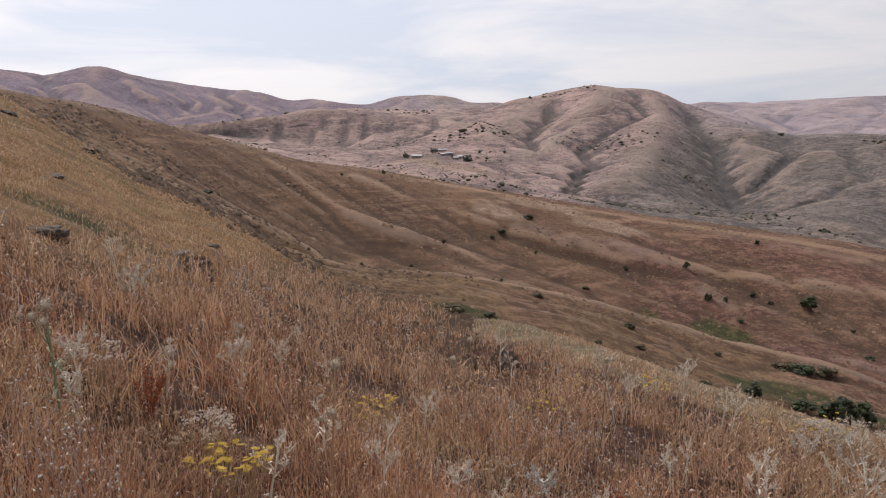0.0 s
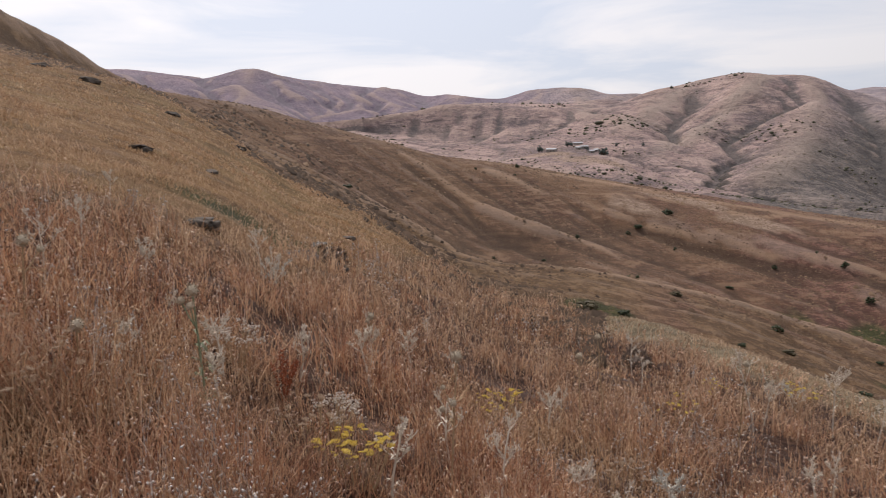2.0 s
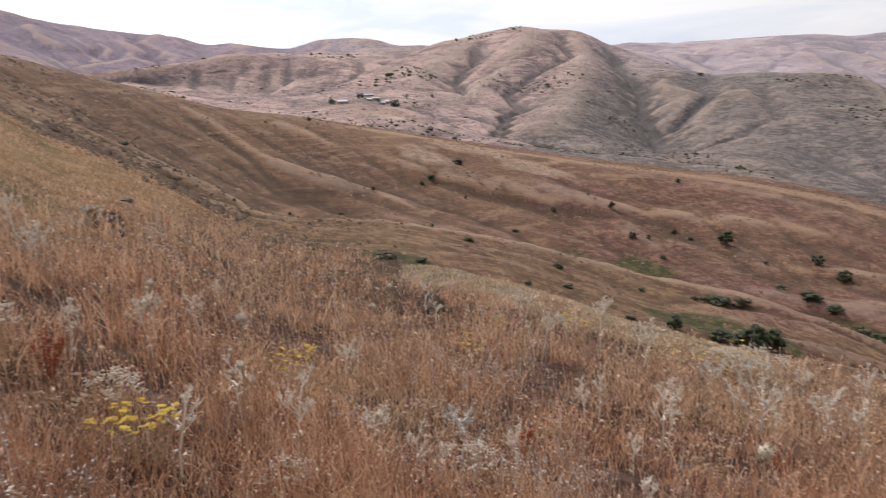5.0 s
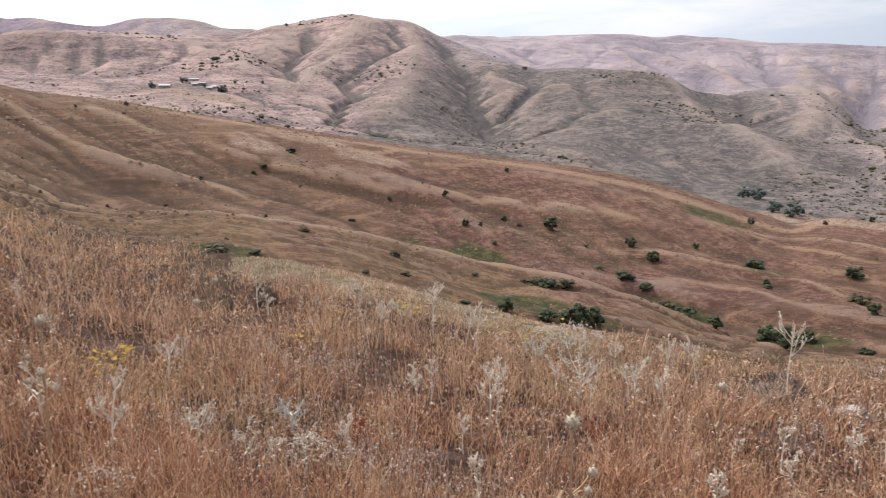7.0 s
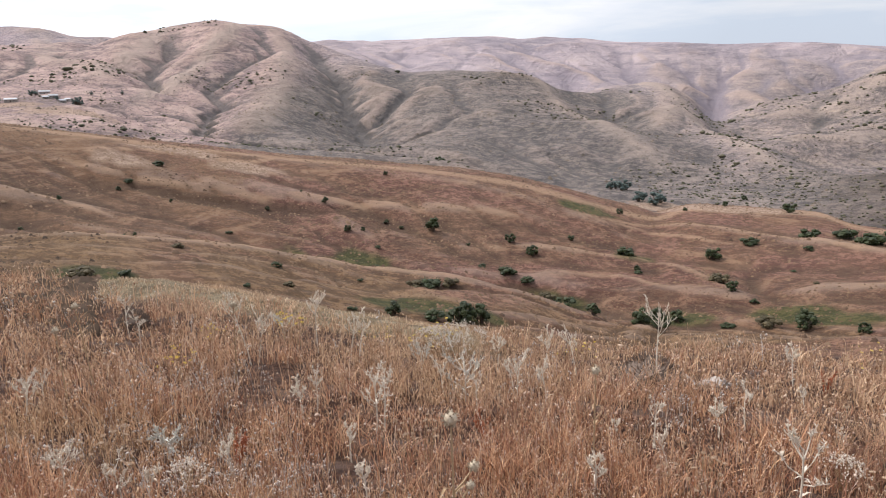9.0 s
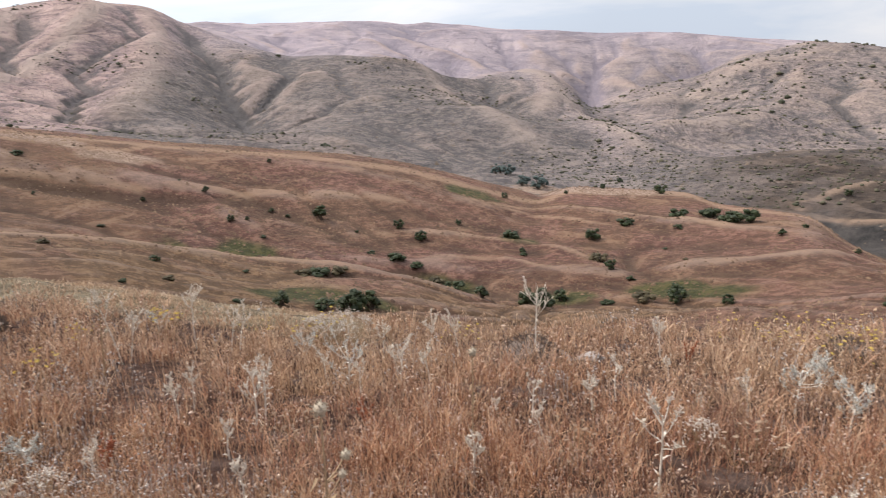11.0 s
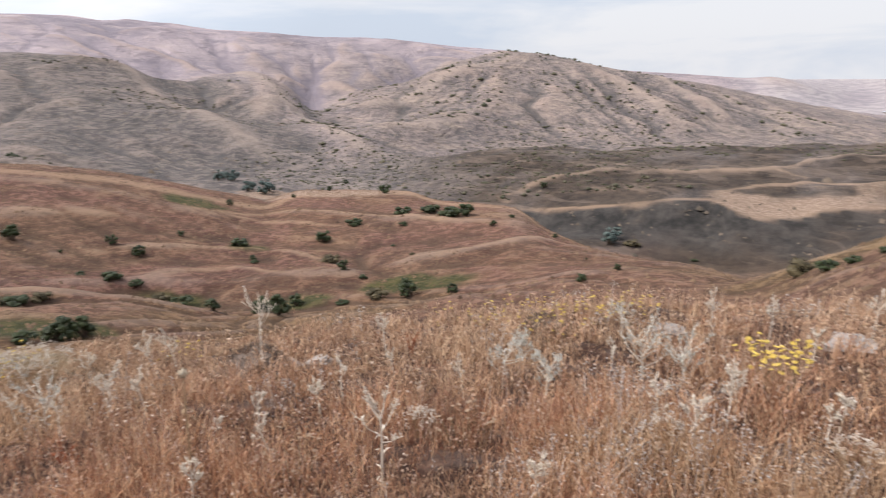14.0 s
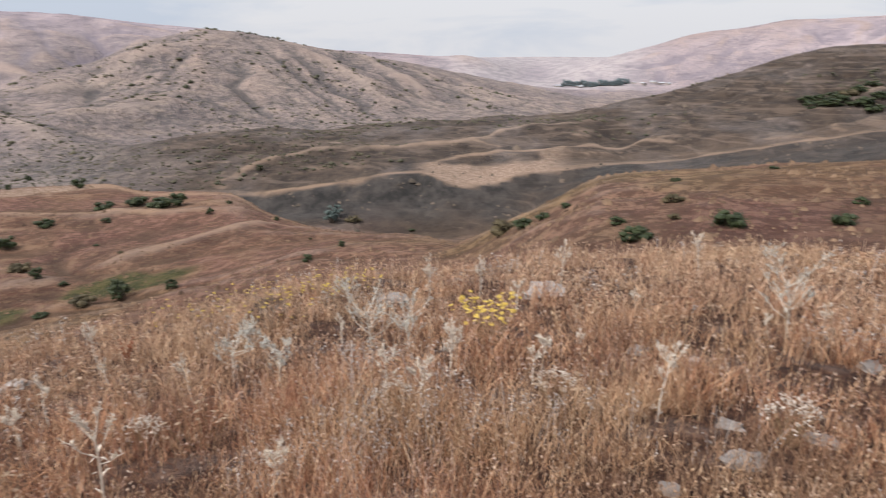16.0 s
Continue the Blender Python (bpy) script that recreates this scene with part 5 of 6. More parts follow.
YARROWS = [(-16.7, 3.3, .25, .16, 26), (-5.2, 5.48, .34, .15, 18), (9.0, 7.42, .34, .16, 9), (17.4, 9.8, .36, .16, 9), (29.9, 9.6, .42, .25, 16),
           (87.7, 7.01, .38, .27, 34), (75.8, 9.7, .4, .45, 18), (71.2, 9.4, .4, .45, 14), (17.9, 9.2, .38, .2, 7), (11.5, 8.9, .34, .16, 7),
           (41.2, 8.8, .38, .22, 8), (64.2, 9.3, .4, .45, 12), (67.8, 9.5, .42, .45, 15), (73.5, 9.6, .42, .45, 15), (28.8, 8.6, .36, .2, 6),
           (70.9, 8.4, .34, .35, 9), (24.6, 8.8, .36, .2, 5)]
DRIED_UMBELS = [(-41.3, 3.3, .24), (-43.2, 3.1, .22), (-39.9, 3.2, .22), (-35.2, 3.2, .25), (-44.0, 3.7, .26), (-37.1, 3.6, .24), (-20.5, 3.4, .24),
                (4.0, 4.4, .26), (29.0, 4.6, .28), (52.0, 4.4, .26), (66.0, 4.8, .28), (80.5, 4.3, .25), (95.5, 4.6, .26), (60.5, 6.2, .3)]
DOCKS = [(-22.5, 4.1, .32), (59.5, 8.3, .3), (34.5, 5.4, .26), (14.0, 4.3, .32)]
ROCKS = [(-28.9, 8.6, .55), (-20.1, 11.7, .5), (-18.8, 10.1, .6), (-17.5, 15.0, .42), (-32.5, 14.5, .72), (-27.8, 15.7, .52), (-35.7, 33.3, 1.7),
         (-30.4, 30.4, 1.3), (-25.7, 31.0, 1.1), (-38.5, 36.0, 1.6)]
STONES = [(-21.1, 10.0, .63), (-27.9, 8.7, .28), (92.0, 9.4, .85), (99.7, 6.3, .26), (101.6, 6.8, .23), (107.0, 4.7, .26), (108.3, 4.1, .27),
          (103.5, 3.7, .16), (79.8, 9.5, .5), (52.2, 8.6, .45), (115.0, 6.6, .33), (103.9, 6.1, .16), (112.7, 4.7, .19), (49.8, 8.5, .36)]
for i, (b, d, h) in enumerate(STALKS):
    stand(pale_stalk(100 + i, h * 1.05, False), b, d)
_rng = random.Random(77)
_stalks = [ob for ob in scene.objects if ob.parent is None and ob.name.startswith("dried_stalk")]
for i in range(44):
    b, d = -40 + 3.5 * i + _rng.uniform(-1.6, 1.6), 3.6 * (2.3 ** _rng.random())
    x, y = at(b, d)
    copy_thing(_stalks[(i * 7) % len(_stalks)], pose(x, y, ground_at(x, y) - 0.01, _rng.uniform(-9, 9), _rng.uniform(-9, 9), _rng.uniform(0, 360)) @ Matrix.Scale(_rng.uniform(0.6, 0.95), 4))
for i, (b, d, h) in enumerate(SILVER_PLANTS):
    stand(pale_stalk(200 + i, h, True), b, d)
for i, (b, d, h) in enumerate(FORBS):
    stand(fluffy_forb(300 + i, h * 1.2, h * (0.7 if h < 0.3 else 0.95)), b, d)
for i, (b, d, h, n) in enumerate(THISTLES):
    stand(globe_thistle(400 + i, h, n, i == 3), b, d)
for i, (b, d, h, w, n) in enumerate(YARROWS):
    stand(yarrow(500 + i, h, w, n), b, d)
for i, (b, d, h) in enumerate(DRIED_UMBELS):
    stand(yarrow(560 + i, h, 0.19, 9, True), b, d)
for i, (b, d, h) in enumerate(DOCKS):
    stand(red_dock(600 + i, h), b, d)
for i, (b, d, w) in enumerate(ROCKS):
    stand(boulder(700 + i, w * (0.95 if d < 20 else 0.7), w * 0.26, False), b, d, i * 67, w * 0.03)
for i, (b, d, w) in enumerate(STONES):
    stand(boulder(740 + i, w, w * 0.5, True), b, d, i * 51, w * 0.04)
for i, (b, d, w, h) in enumerate(((47.0, 8.2, 1.2, .40), (70.0, 8.9, .85, .42), (5.6, 11.4, .65, .33), (-18.6, 10.6, .55, .28))):
    stand(cushion(780 + i, w, h), b, d, 90 - b)


# ---- the dry meadow round the viewpoint ----
def sow(count, low, high, rng, reach=1.35, lo=-50, hi=121, bank=False, clump=1):
    """Places on the home slope, as many to each step of distance, none far below its rim."""
    r = np.exp(rng.uniform(math.log(low), math.log(high), count))
    b = rng.uniform(lo, hi, count)
    keep = r < reach * RIM_AT[(b % 360 / 0.1).astype(int) % 3600]
    if bank is not None:
        # the tall meadow ends along the foot of the smooth bank; short grass takes over above it
        edge = np.interp(b, (-42, -33, -28, -23, -17, -11.4, -7), (7.1, 7.4, 7.8, 9.8, 11.5, 16.5, 60)) * np.exp(rng.normal(0, 0.10, count))
        edge *= 1 + 0.2 * rough(r * np.sin(np.radians(b)) * 0.35, r * np.cos(np.radians(b)) * 0.35, 3, 15)
        keep &= (b > 121) | ((r > 0.93 * edge) if bank else (r < edge))
    outer = r / RIM_AT[(b % 360 / 0.1).astype(int) % 3600] + rng.normal(0, 0.05, count)
    strip = (b > 1) & (b < 33) & (outer > 1.06)
    if bank is not None:
        keep &= ~strip
    elif lo > 0 and hi < 121:
        keep &= strip
    thin = rough(r * np.sin(np.radians(b)) * 0.8, r * np.cos(np.radians(b)) * 0.8, 4, 5) + rng.normal(0, 0.25, count)
    keep &= thin > (-0.42 if bank is not None else -0.9)
    r, b = r[keep], np.radians(b[keep])
    if clump > 1:
        # stems gather into tussocks round every so many of them
        first = np.arange(len(r)) // clump * clump
        stray = rng.random(len(r)) < 0.3
        spread = rng.exponential(0.03, len(r)) + 0.011 * r
        turn = rng.uniform(0, math.tau, len(r))
        x, y = r * np.sin(b), r * np.cos(b)
        gx, gy = x[first] + spread * np.cos(turn), y[first] + spread * np.sin(turn)
        x, y = np.where(stray, x, gx), np.where(stray, y, gy)
        return x, y, np.hypot(x, y)
    return r * np.sin(b), r * np.cos(b), r


def mesh_of(name, co, faces_by_size, mat, label, category):
    """One mesh of many loose pieces. faces_by_size: arrays of triangles or quads."""
    mesh = bpy.data.meshes.new(name)
    mesh.vertices.add(len(co))
    mesh.vertices.foreach_set("co", co.astype(np.float32).ravel())
    loops = np.concatenate([f.ravel() for f in faces_by_size])
    mesh.loops.add(len(loops))
    mesh.loops.foreach_set("vertex_index", loops.astype(np.int32))
    sizes = np.concatenate([np.full(len(f), f.shape[1]) for f in faces_by_size])
    mesh.polygons.add(len(sizes))
    mesh.polygons.foreach_set("loop_start", np.r_[0, np.cumsum(sizes)[:-1]].astype(np.int32))
    mesh.update(calc_edges=True)
    mesh.materials.append(mat)
    return tagged(new(name, mesh), label, category, kind="stuff")


def curve_points(x, y, z, tall, heading, lean, ts):
    """Points along bent stalks: straight up at the foot, leaning over towards the tip."""
    out = []
    for t in ts:
        off = lean * tall * t ** 1.8
        out.append(np.column_stack([x + np.sin(heading) * off, y + np.cos(heading) * off, z + tall * t * (1 - 0.3 * lean * t)]))
    return out


def blades(name, count, low, high, tall_lo, tall_hi, width, lean, mat, label, seed, lo=-50, hi=121, reach=1.35, bank=False):
    rng = np.random.default_rng(seed)
    x, y, r = sow(count, low, high, rng, reach, lo, hi, bank, 14)
    lush = 0.5 + 0.95 * np.clip(1.2 * rough(x * 0.7, y * 0.7, 4, seed) + 0.5, 0, 1)
    tall = rng.uniform(tall_lo, tall_hi, len(x)) * lush
    z = height(x, y) - 0.02
    heading, facing = rng.uniform(0, math.tau, len(x)), rng.uniform(0, math.pi, len(x))
    w = np.clip(width * r, 0.0028, 0.03) * rng.uniform(0.7, 1.3, len(x))
    side = np.column_stack([np.cos(facing), np.sin(facing), np.zeros(len(x))]) * w[:, None] / 2
    p0, p1, p2, p3 = curve_points(x, y, z, tall, heading, rng.uniform(0.03, lean, len(x)), (0.0, 0.4, 0.75, 1.0))
    # dry stems are kinked and tip over
    kink = rng.normal(0, 0.06, (len(x), 3)) * tall[:, None]
    p2 = p2 + kink * (1.0, 1.0, 0.3)
    p3 = p3 + kink * (2.4, 2.4, 0.8)
    co = np.stack([p0 - side, p0 + side, p1 - side, p1 + side, p2 - side * 0.75, p2 + side * 0.75, p3], 1).reshape(-1, 3)
    k = np.arange(len(x))[:, None] * 7
    quads = np.vstack([k + np.array([[0, 1, 3, 2]]), k + np.array([[2, 3, 5, 4]])])
    return mesh_of(name, co, [quads, k + np.array([[4, 5, 6]])], mat, label, "grass")


def seed_stems(name, count, low, high, tall_lo, tall_hi, long, fat, heads, mat, label, seed, patchy=None):
    """Stems with spindle-shaped ears, one at the tip or several in a loose panicle."""
    rng = np.random.default_rng(seed)
    x, y, r = sow(count, low, high, rng)
    if patchy is not None:
        some = rough(x * 0.55, y * 0.55, 4, seed) + rng.normal(0, 0.12, len(x)) > patchy
        x, y, r = x[some], y[some], r[some]
    lush = 0.6 + 0.75 * np.clip(1.2 * rough(x * 0.7, y * 0.7, 4, 1) + 0.5, 0, 1)
    tall = rng.uniform(tall_lo, tall_hi, len(x)) * lush
    z = height(x, y) - 0.02
    heading = rng.uniform(0, math.tau, len(x))
    lean = rng.uniform(0.02, 0.35, len(x))
    w = np.clip(0.0007 * r, 0.0016, 0.012)[:, None] / 2
    facing = rng.uniform(0, math.pi, len(x))
    side = np.column_stack([np.cos(facing), np.sin(facing), np.zeros(len(x))]) * w
    p0, p1, p2 = curve_points(x, y, z, tall, heading, lean, (0.0, 0.55, 1.0))
    verts = [p0 - side, p0 + side, p1 - side, p1 + side, p2 - side, p2 + side]
    quads, tris = [[0, 1, 3, 2], [2, 3, 5, 4]], []
    size = np.clip(r / 4.0, 0.8, 3.0)[:, None]
    for h in range(heads):
        n = 6 + 5 * h
        share = 1.0 if heads == 1 else rng.uniform(0.66, 1.02, len(x))[:, None]
        foot = p1 + (p2 - p1) * (2.2 * share - 1.2 if heads > 1 else 1.0)
        way = rng.normal(0, 0.5 if heads > 1 else 0.25, (len(x), 3)) + (p2 - p1) / np.linalg.norm(p2 - p1, axis=1)[:, None]
        if heads > 1:
            foot = foot + rng.normal(0, 0.024, (len(x), 3)) * np.sqrt(size)
        way /= np.linalg.norm(way, axis=1)[:, None]
        length = rng.uniform(0.6, 1.3, len(x))[:, None] * long * np.sqrt(size)
        tip = foot + way * length
        u = np.cross(way, rng.normal(0, 1, (len(x), 3)))
        u /= np.linalg.norm(u, axis=1)[:, None]
        v = np.cross(way, u)
        mid = foot + way * length * 0.4
        f = fat * size * np.exp(rng.normal(-0.2, 0.45, len(x)))[:, None]
        verts += [foot, tip] + [mid + f * (math.cos(a) * u + math.sin(a) * v) for a in (0, 2.094, 4.189)]
        tris += [[n, n + 3, n + 2], [n, n + 4, n + 3], [n, n + 2, n + 4], [n + 1, n + 2, n + 3], [n + 1, n + 3, n + 4], [n + 1, n + 4, n + 2]]
    m = len(verts)
    co = np.stack(verts, 1).reshape(-1, 3)
    k = np.arange(len(x)) * m
    return mesh_of(name, co, [(k[:, None, None] + np.array(q)[None]).reshape(-1, len(q[0])) for q in (quads, tris)], mat, label, "grass")


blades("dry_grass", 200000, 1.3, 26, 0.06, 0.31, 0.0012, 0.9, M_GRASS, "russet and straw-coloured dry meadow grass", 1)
blades("hill_grass", 130000, 6, 75, 0.03, 0.12, 0.0009, 1.2, M_HILLGRASS, "straw-coloured dry grass on the rising slope", 2, -50, 0, 1.25, True)
blades("rim_grass", 44000, 9, 25, 0.03, 0.10, 0.0011, 1.0, M_RIMGRASS, "short pale grey-green grass along the rim", 6, 1, 34, 1.8, None)
blades("lee_grass", 14000, 0.5, 30, 0.10, 0.34, 0.0016, 0.9, M_GRASS, "russet dry grass on the upper slope", 5, 121, 310, 1.2)
seed_stems("ear_grass", 30000, 1.4, 22, 0.12, 0.38, 0.045, 0.0038, 1, M_EARS, "dry grass with narrow pale ears", 3)
seed_stems("dry_forbs", 15000, 1.6, 20, 0.05, 0.36, 0.020, 0.0058, 4, M_FORBS, "dry forbs with small pale seed clusters", 4)

seed_stems("silver_wisps", 11000, 1.8, 14, 0.14, 0.42, 0.018, 0.0050, 5, M_WISP, "wispy silvery-grey dried herbs in drifts", 7, 0.42)


def clumps_at(x, y, z, w, rng):
    """Uneven little mounds of width w, seven facets each."""
    verts = []
    for q in [(1, 0, -0.3), (0.3, 0.95, -0.3), (-0.8, 0.6, -0.3), (-0.8, -0.6, -0.3), (0.3, -0.95, -0.3), (0.35, 0.1, 0.55), (-0.3, -0.15, 0.6)]:
        verts.append(np.column_stack([x, y, z]) + np.array(q) * rng.uniform(0.6, 1.4, (len(x), 3)) * w[:, None])
    tris = np.array([[0, 1, 5], [1, 2, 6], [1, 6, 5], [2, 3, 6], [3, 4, 6], [4, 0, 5], [4, 5, 6]])
    k = np.arange(len(x)) * len(verts)
    return np.stack(verts, 1).reshape(-1, 3), (k[:, None, None] + tris[None]).reshape(-1, 3)


def tussocks(name, count, low, high, lo, hi, size, mat, label, seed, edge):
    """Low clumps of grass and dwarf scrub, too many to count, thicker in patches."""
    rng = np.random.default_rng(seed)
    r = np.sqrt(rng.uniform(low ** 2, high ** 2, count))
    b = np.radians(rng.uniform(lo, hi, count))
    x, y = r * np.sin(b), r * np.cos(b)
    keep = rough(x * 0.04, y * 0.04, 4, seed) + rng.normal(0, 0.3, count) > edge
    x, y = x[keep], y[keep]
    z = height(x, y)
    w = np.exp(rng.normal(math.log(size), 0.45, len(x)))
    co, tris = clumps_at(x, y, z, w, rng)
    mesh_of(name, co, [tris], mat, label, "grass")


tussocks("slope_tussocks", 90000, 50, 290, -34, 116, 0.21, M_TUSSOCK, "straw and brown tussocks on the middle slopes", 61, 0.05)
tussocks("vale_tussocks", 40000, 330, 1200, -10, 116, 0.7, M_VALETUSSOCK, "grey-brown scrub and tussocks down the valley", 62, 0.1)


# ---- shrubs and trees of the slopes and the valley ----
def shrub(seed, low, dry, label, name="shrub", category="shrub", group="shrubs on the slopes", tall=1.0):
    """A shrub one metre wide: short limbs and a crown of leafy clumps with gaps between them."""
    rng = random.Random(seed)
    top = thing(name, label, category, group)
    limbs = bmesh.new()
    crown = bmesh.new()
    clumps = []
    high = (0.42 if low else 0.95) * tall
    for k in range(13 if low else 16):
        a, d = k * 2.4 + rng.uniform(-0.5, 0.5), 0.36 * math.sqrt(rng.random())
        c = Vector((math.cos(a) * d * 1.15, math.sin(a) * d * 1.15, high * rng.uniform(0.22, 0.8) * (1.15 - d)))
        clumps.append((c, rng.uniform(0.15, 0.24)))
        tube(limbs, [(0, 0, -0.1), c * 0.45 + Vector((0, 0, 0.03)), c], [0.035, 0.022, 0.01], 5)
    squash = 0.62 if low else min(1.0, 0.9 * tall)
    for c, r in clumps:
        ball = bmesh.new()
        bmesh.ops.create_icosphere(ball, subdivisions=2, radius=r * 0.66)
        for v in ball.verts:
            v.co *= 1 + 0.5 * noise.noise(v.co * 9 + c * 7)
            v.co.z *= squash
            v.co += c
        scrap = bpy.data.meshes.new("scrap")
        ball.to_mesh(scrap)
        ball.free()
        crown.from_mesh(scrap)
        bpy.data.meshes.remove(scrap)
        for j in range(34):
            n = sphere_way(rng)
            p = c + Vector((n.x, n.y, n.z * squash)) * r * rng.uniform(0.6, 1.2)
            leaf(crown, p, n + sphere_way(rng) * 0.8, rng.uniform(0.04, 0.08), rng.uniform(0.025, 0.045), rng.uniform(-0.2, 0.5), rng)
    part("trunk", limbs, M_BARK, top)
    part("crown", crown, M_DRYLEAF if dry else M_LEAF, top)
    return top


TREES_HIGH = [shrub(10 + i, False, False, "rounded dark green shrub on the dry slope", "bush", "bush") for i in range(4)]
TREES_LOW = [shrub(20 + i, True, i == 2, "low spreading brownish shrub on the dry slope" if i == 2 else "low spreading dark green shrub on the dry slope") for i in range(4)]
TREES_BELT = [shrub(40, False, False, "dense dark tree in a belt across the plain", "tree", "tree", "trees of the far belt", 1.5)]
next(c for c in TREES_BELT[0].children if c.name.startswith('crown')).data.materials[0] = M_HAZEBELT
TREES_TALL = [shrub(30 + i, False, False, "tall leafy green tree in the valley", "tree", "tree", "trees in the valley", 1.5) for i in range(3)]
for tree in TREES_TALL:
    next(c for c in tree.children if c.name.startswith('crown')).data.materials[0] = M_BELT
USED = set()


def plant(kinds, index, bearing, distance, width, tall=1.0):
    """Stands one of the kinds, or a copy of it, at its place."""
    ob = kinds[index % len(kinds)]
    x, y = at(bearing, distance)
    m = pose(x, y, ground_at(x, y) - 0.02 * width, 0, 0, index * 77 % 360) @ Matrix.Diagonal((width * 0.92, width * 0.92, width * 0.9 * tall, 1))
    if ob.name in USED:
        return copy_thing(ob, m @ Matrix.Diagonal([1 / s for s in ob.scale] + [1]))
    USED.add(ob.name)
    ob.matrix_basis = m
    return ob


# shrubs and trees as (bearing, distance, width)
BUSHES = [
    (-7.3, 207, 1.0), (-5.9, 143, 0.9), (-4.0, 225, 1.8), (-1.9, 151, 1.0), (0.7, 167, 1.3), (2.2, 142, 0.9), (4.6, 186, 1.5),
    (5.0, 143, 2.7), (8.1, 181, 1.1), (9.0, 130, 0.8), (15.1, 185, 1.5), (17.8, 193, 0.9), (19.6, 188, 2.1), (21.3, 170, 2.1),
    (22.5, 171, 1.4), (23.5, 123, 0.8), (24.4, 184, 1.7), (24.5, 220, 1.7), (24.7, 83, 2.4), (25.6, 181, 1.3), (28.2, 179, 4.8),
    (28.8, 590, 10.2), (30.4, 86, 4.1), (31.0, 171, 1.1), (32.0, 87, 3.5), (34.4, 177, 3.1), (36.2, 170, 3.7), (39.3, 189, 2.1)]
BUSHES_EAST = [
    (41.2, 122, 2.9), (43.0, 234, 2.6), (44.5, 169, 1.9), (45.0, 128, 4.5), (46.2, 118, 4.7), (47.7, 131, 3.1), (47.9, 258, 2.0),
    (50.1, 183, 4.3), (50.7, 276, 2.6), (51.6, 147, 2.8), (52.0, 521, 4.9), (55.1, 266, 5.0), (56.6, 128, 3.4), (56.9, 124, 3.5),
    (60.6, 119, 2.4), (61.7, 204, 5.5), (63.9, 186, 2.3), (67.9, 441, 4.9), (68.9, 184, 1.7), (71.2, 97, 1.8), (71.5, 140, 0.7),
    (74.0, 109, 1.4), (87.3, 84, 4.0), (88.9, 78, 2.7), (92.4, 76, 1.3), (97.9, 53, 2.5), (100.4, 65, 1.8), (100.5, 78, 1.2),
    (104.7, 55, 2.6)]
LOW_SHRUBS = [
    (-17.6, 136, 2.8), (-4.2, 211, 1.3), (1.7, 79, 3.1), (4.4, 80, 1.9), (5.3, 191, 3.0), (7.5, 204, 3.5), (8.3, 108, 2.0),
    (12.1, 162, 2.0), (13.1, 82, 1.2), (15.5, 105, 2.1), (16.4, 88, 1.7), (21.4, 81, 1.5), (22.1, 109, 1.2), (23.6, 162, 1.8),
    (26.6, 112, 3.6), (27.7, 110, 2.3), (27.9, 113, 4.5), (28.0, 85, 3.3), (29.4, 115, 3.6), (32.1, 158, 2.5), (34.2, 153, 4.8),
    (35.8, 150, 3.5), (37.2, 145, 4.6)]
LOW_SHRUBS_EAST = [
    (38.8, 141, 5.6), (43.6, 181, 5.7), (44.6, 165, 2.3), (50.6, 156, 4.9), (51.4, 126, 3.0), (52.6, 196, 5.6), (53.2, 141, 2.2),
    (54.3, 125, 4.9), (55.7, 175, 1.7), (56.5, 211, 6.7), (56.6, 192, 3.0), (57.3, 154, 1.5), (58.8, 220, 8.7), (60.4, 201, 7.9),
    (65.4, 200, 2.2), (75.0, 355, 9.0), (79.7, 343, 4.3), (90.5, 77, 2.1), (96.4, 58, 1.6), (100.7, 58, 1.2), (107.3, 91, 1.4),
    (112.1, 56, 2.2), (113.1, 65, 1.5)]
VALLEY_TREES = [
    (43.1, 554, 12.2), (42.3, 568, 10.8), (44.4, 479, 9.8), (45.7, 470, 12.6), (73.2, 355, 11.2), (109.3, 516, 15.0),
    (110.4, 509, 15.0), (112.5, 514, 15.0), (108.9, 536, 15.0), (110.6, 534, 15.0), (112.0, 541, 15.0)]
for i, (b, d, w) in enumerate(BUSHES + BUSHES_EAST):
    plant(TREES_LOW if b > 85 else TREES_HIGH, i, b, d, w * (1.15 if b > 85 else 1.0))
for i, (b, d, w) in enumerate(LOW_SHRUBS + LOW_SHRUBS_EAST):
    plant(TREES_LOW, i, b, d, w)
for i, (b, d, w) in enumerate(VALLEY_TREES):
    if b < 100:
        plant(TREES_TALL, i, b, d, w * 0.85, 0.8)
        plant(TREES_TALL, i + 1, b + 0.35, d + 9, w * 0.7, 0.8)
    else:
        plant(TREES_HIGH, i, b, d, w, 0.5)
        plant(TREES_HIGH, i + 1, b + 0.7, d + 8, w * 0.8, 0.5)
        plant(TREES_LOW, i + 2, b + 2.6, d - 6, w, 0.8)
for i in range(26):
    plant(TREES_BELT, i, 91.6 + 5.0 * ((i * 0.618) % 1), 2480 + 90 * ((i * 0.37) % 1), 22 + 11 * ((i * 0.53) % 1), 0.62)


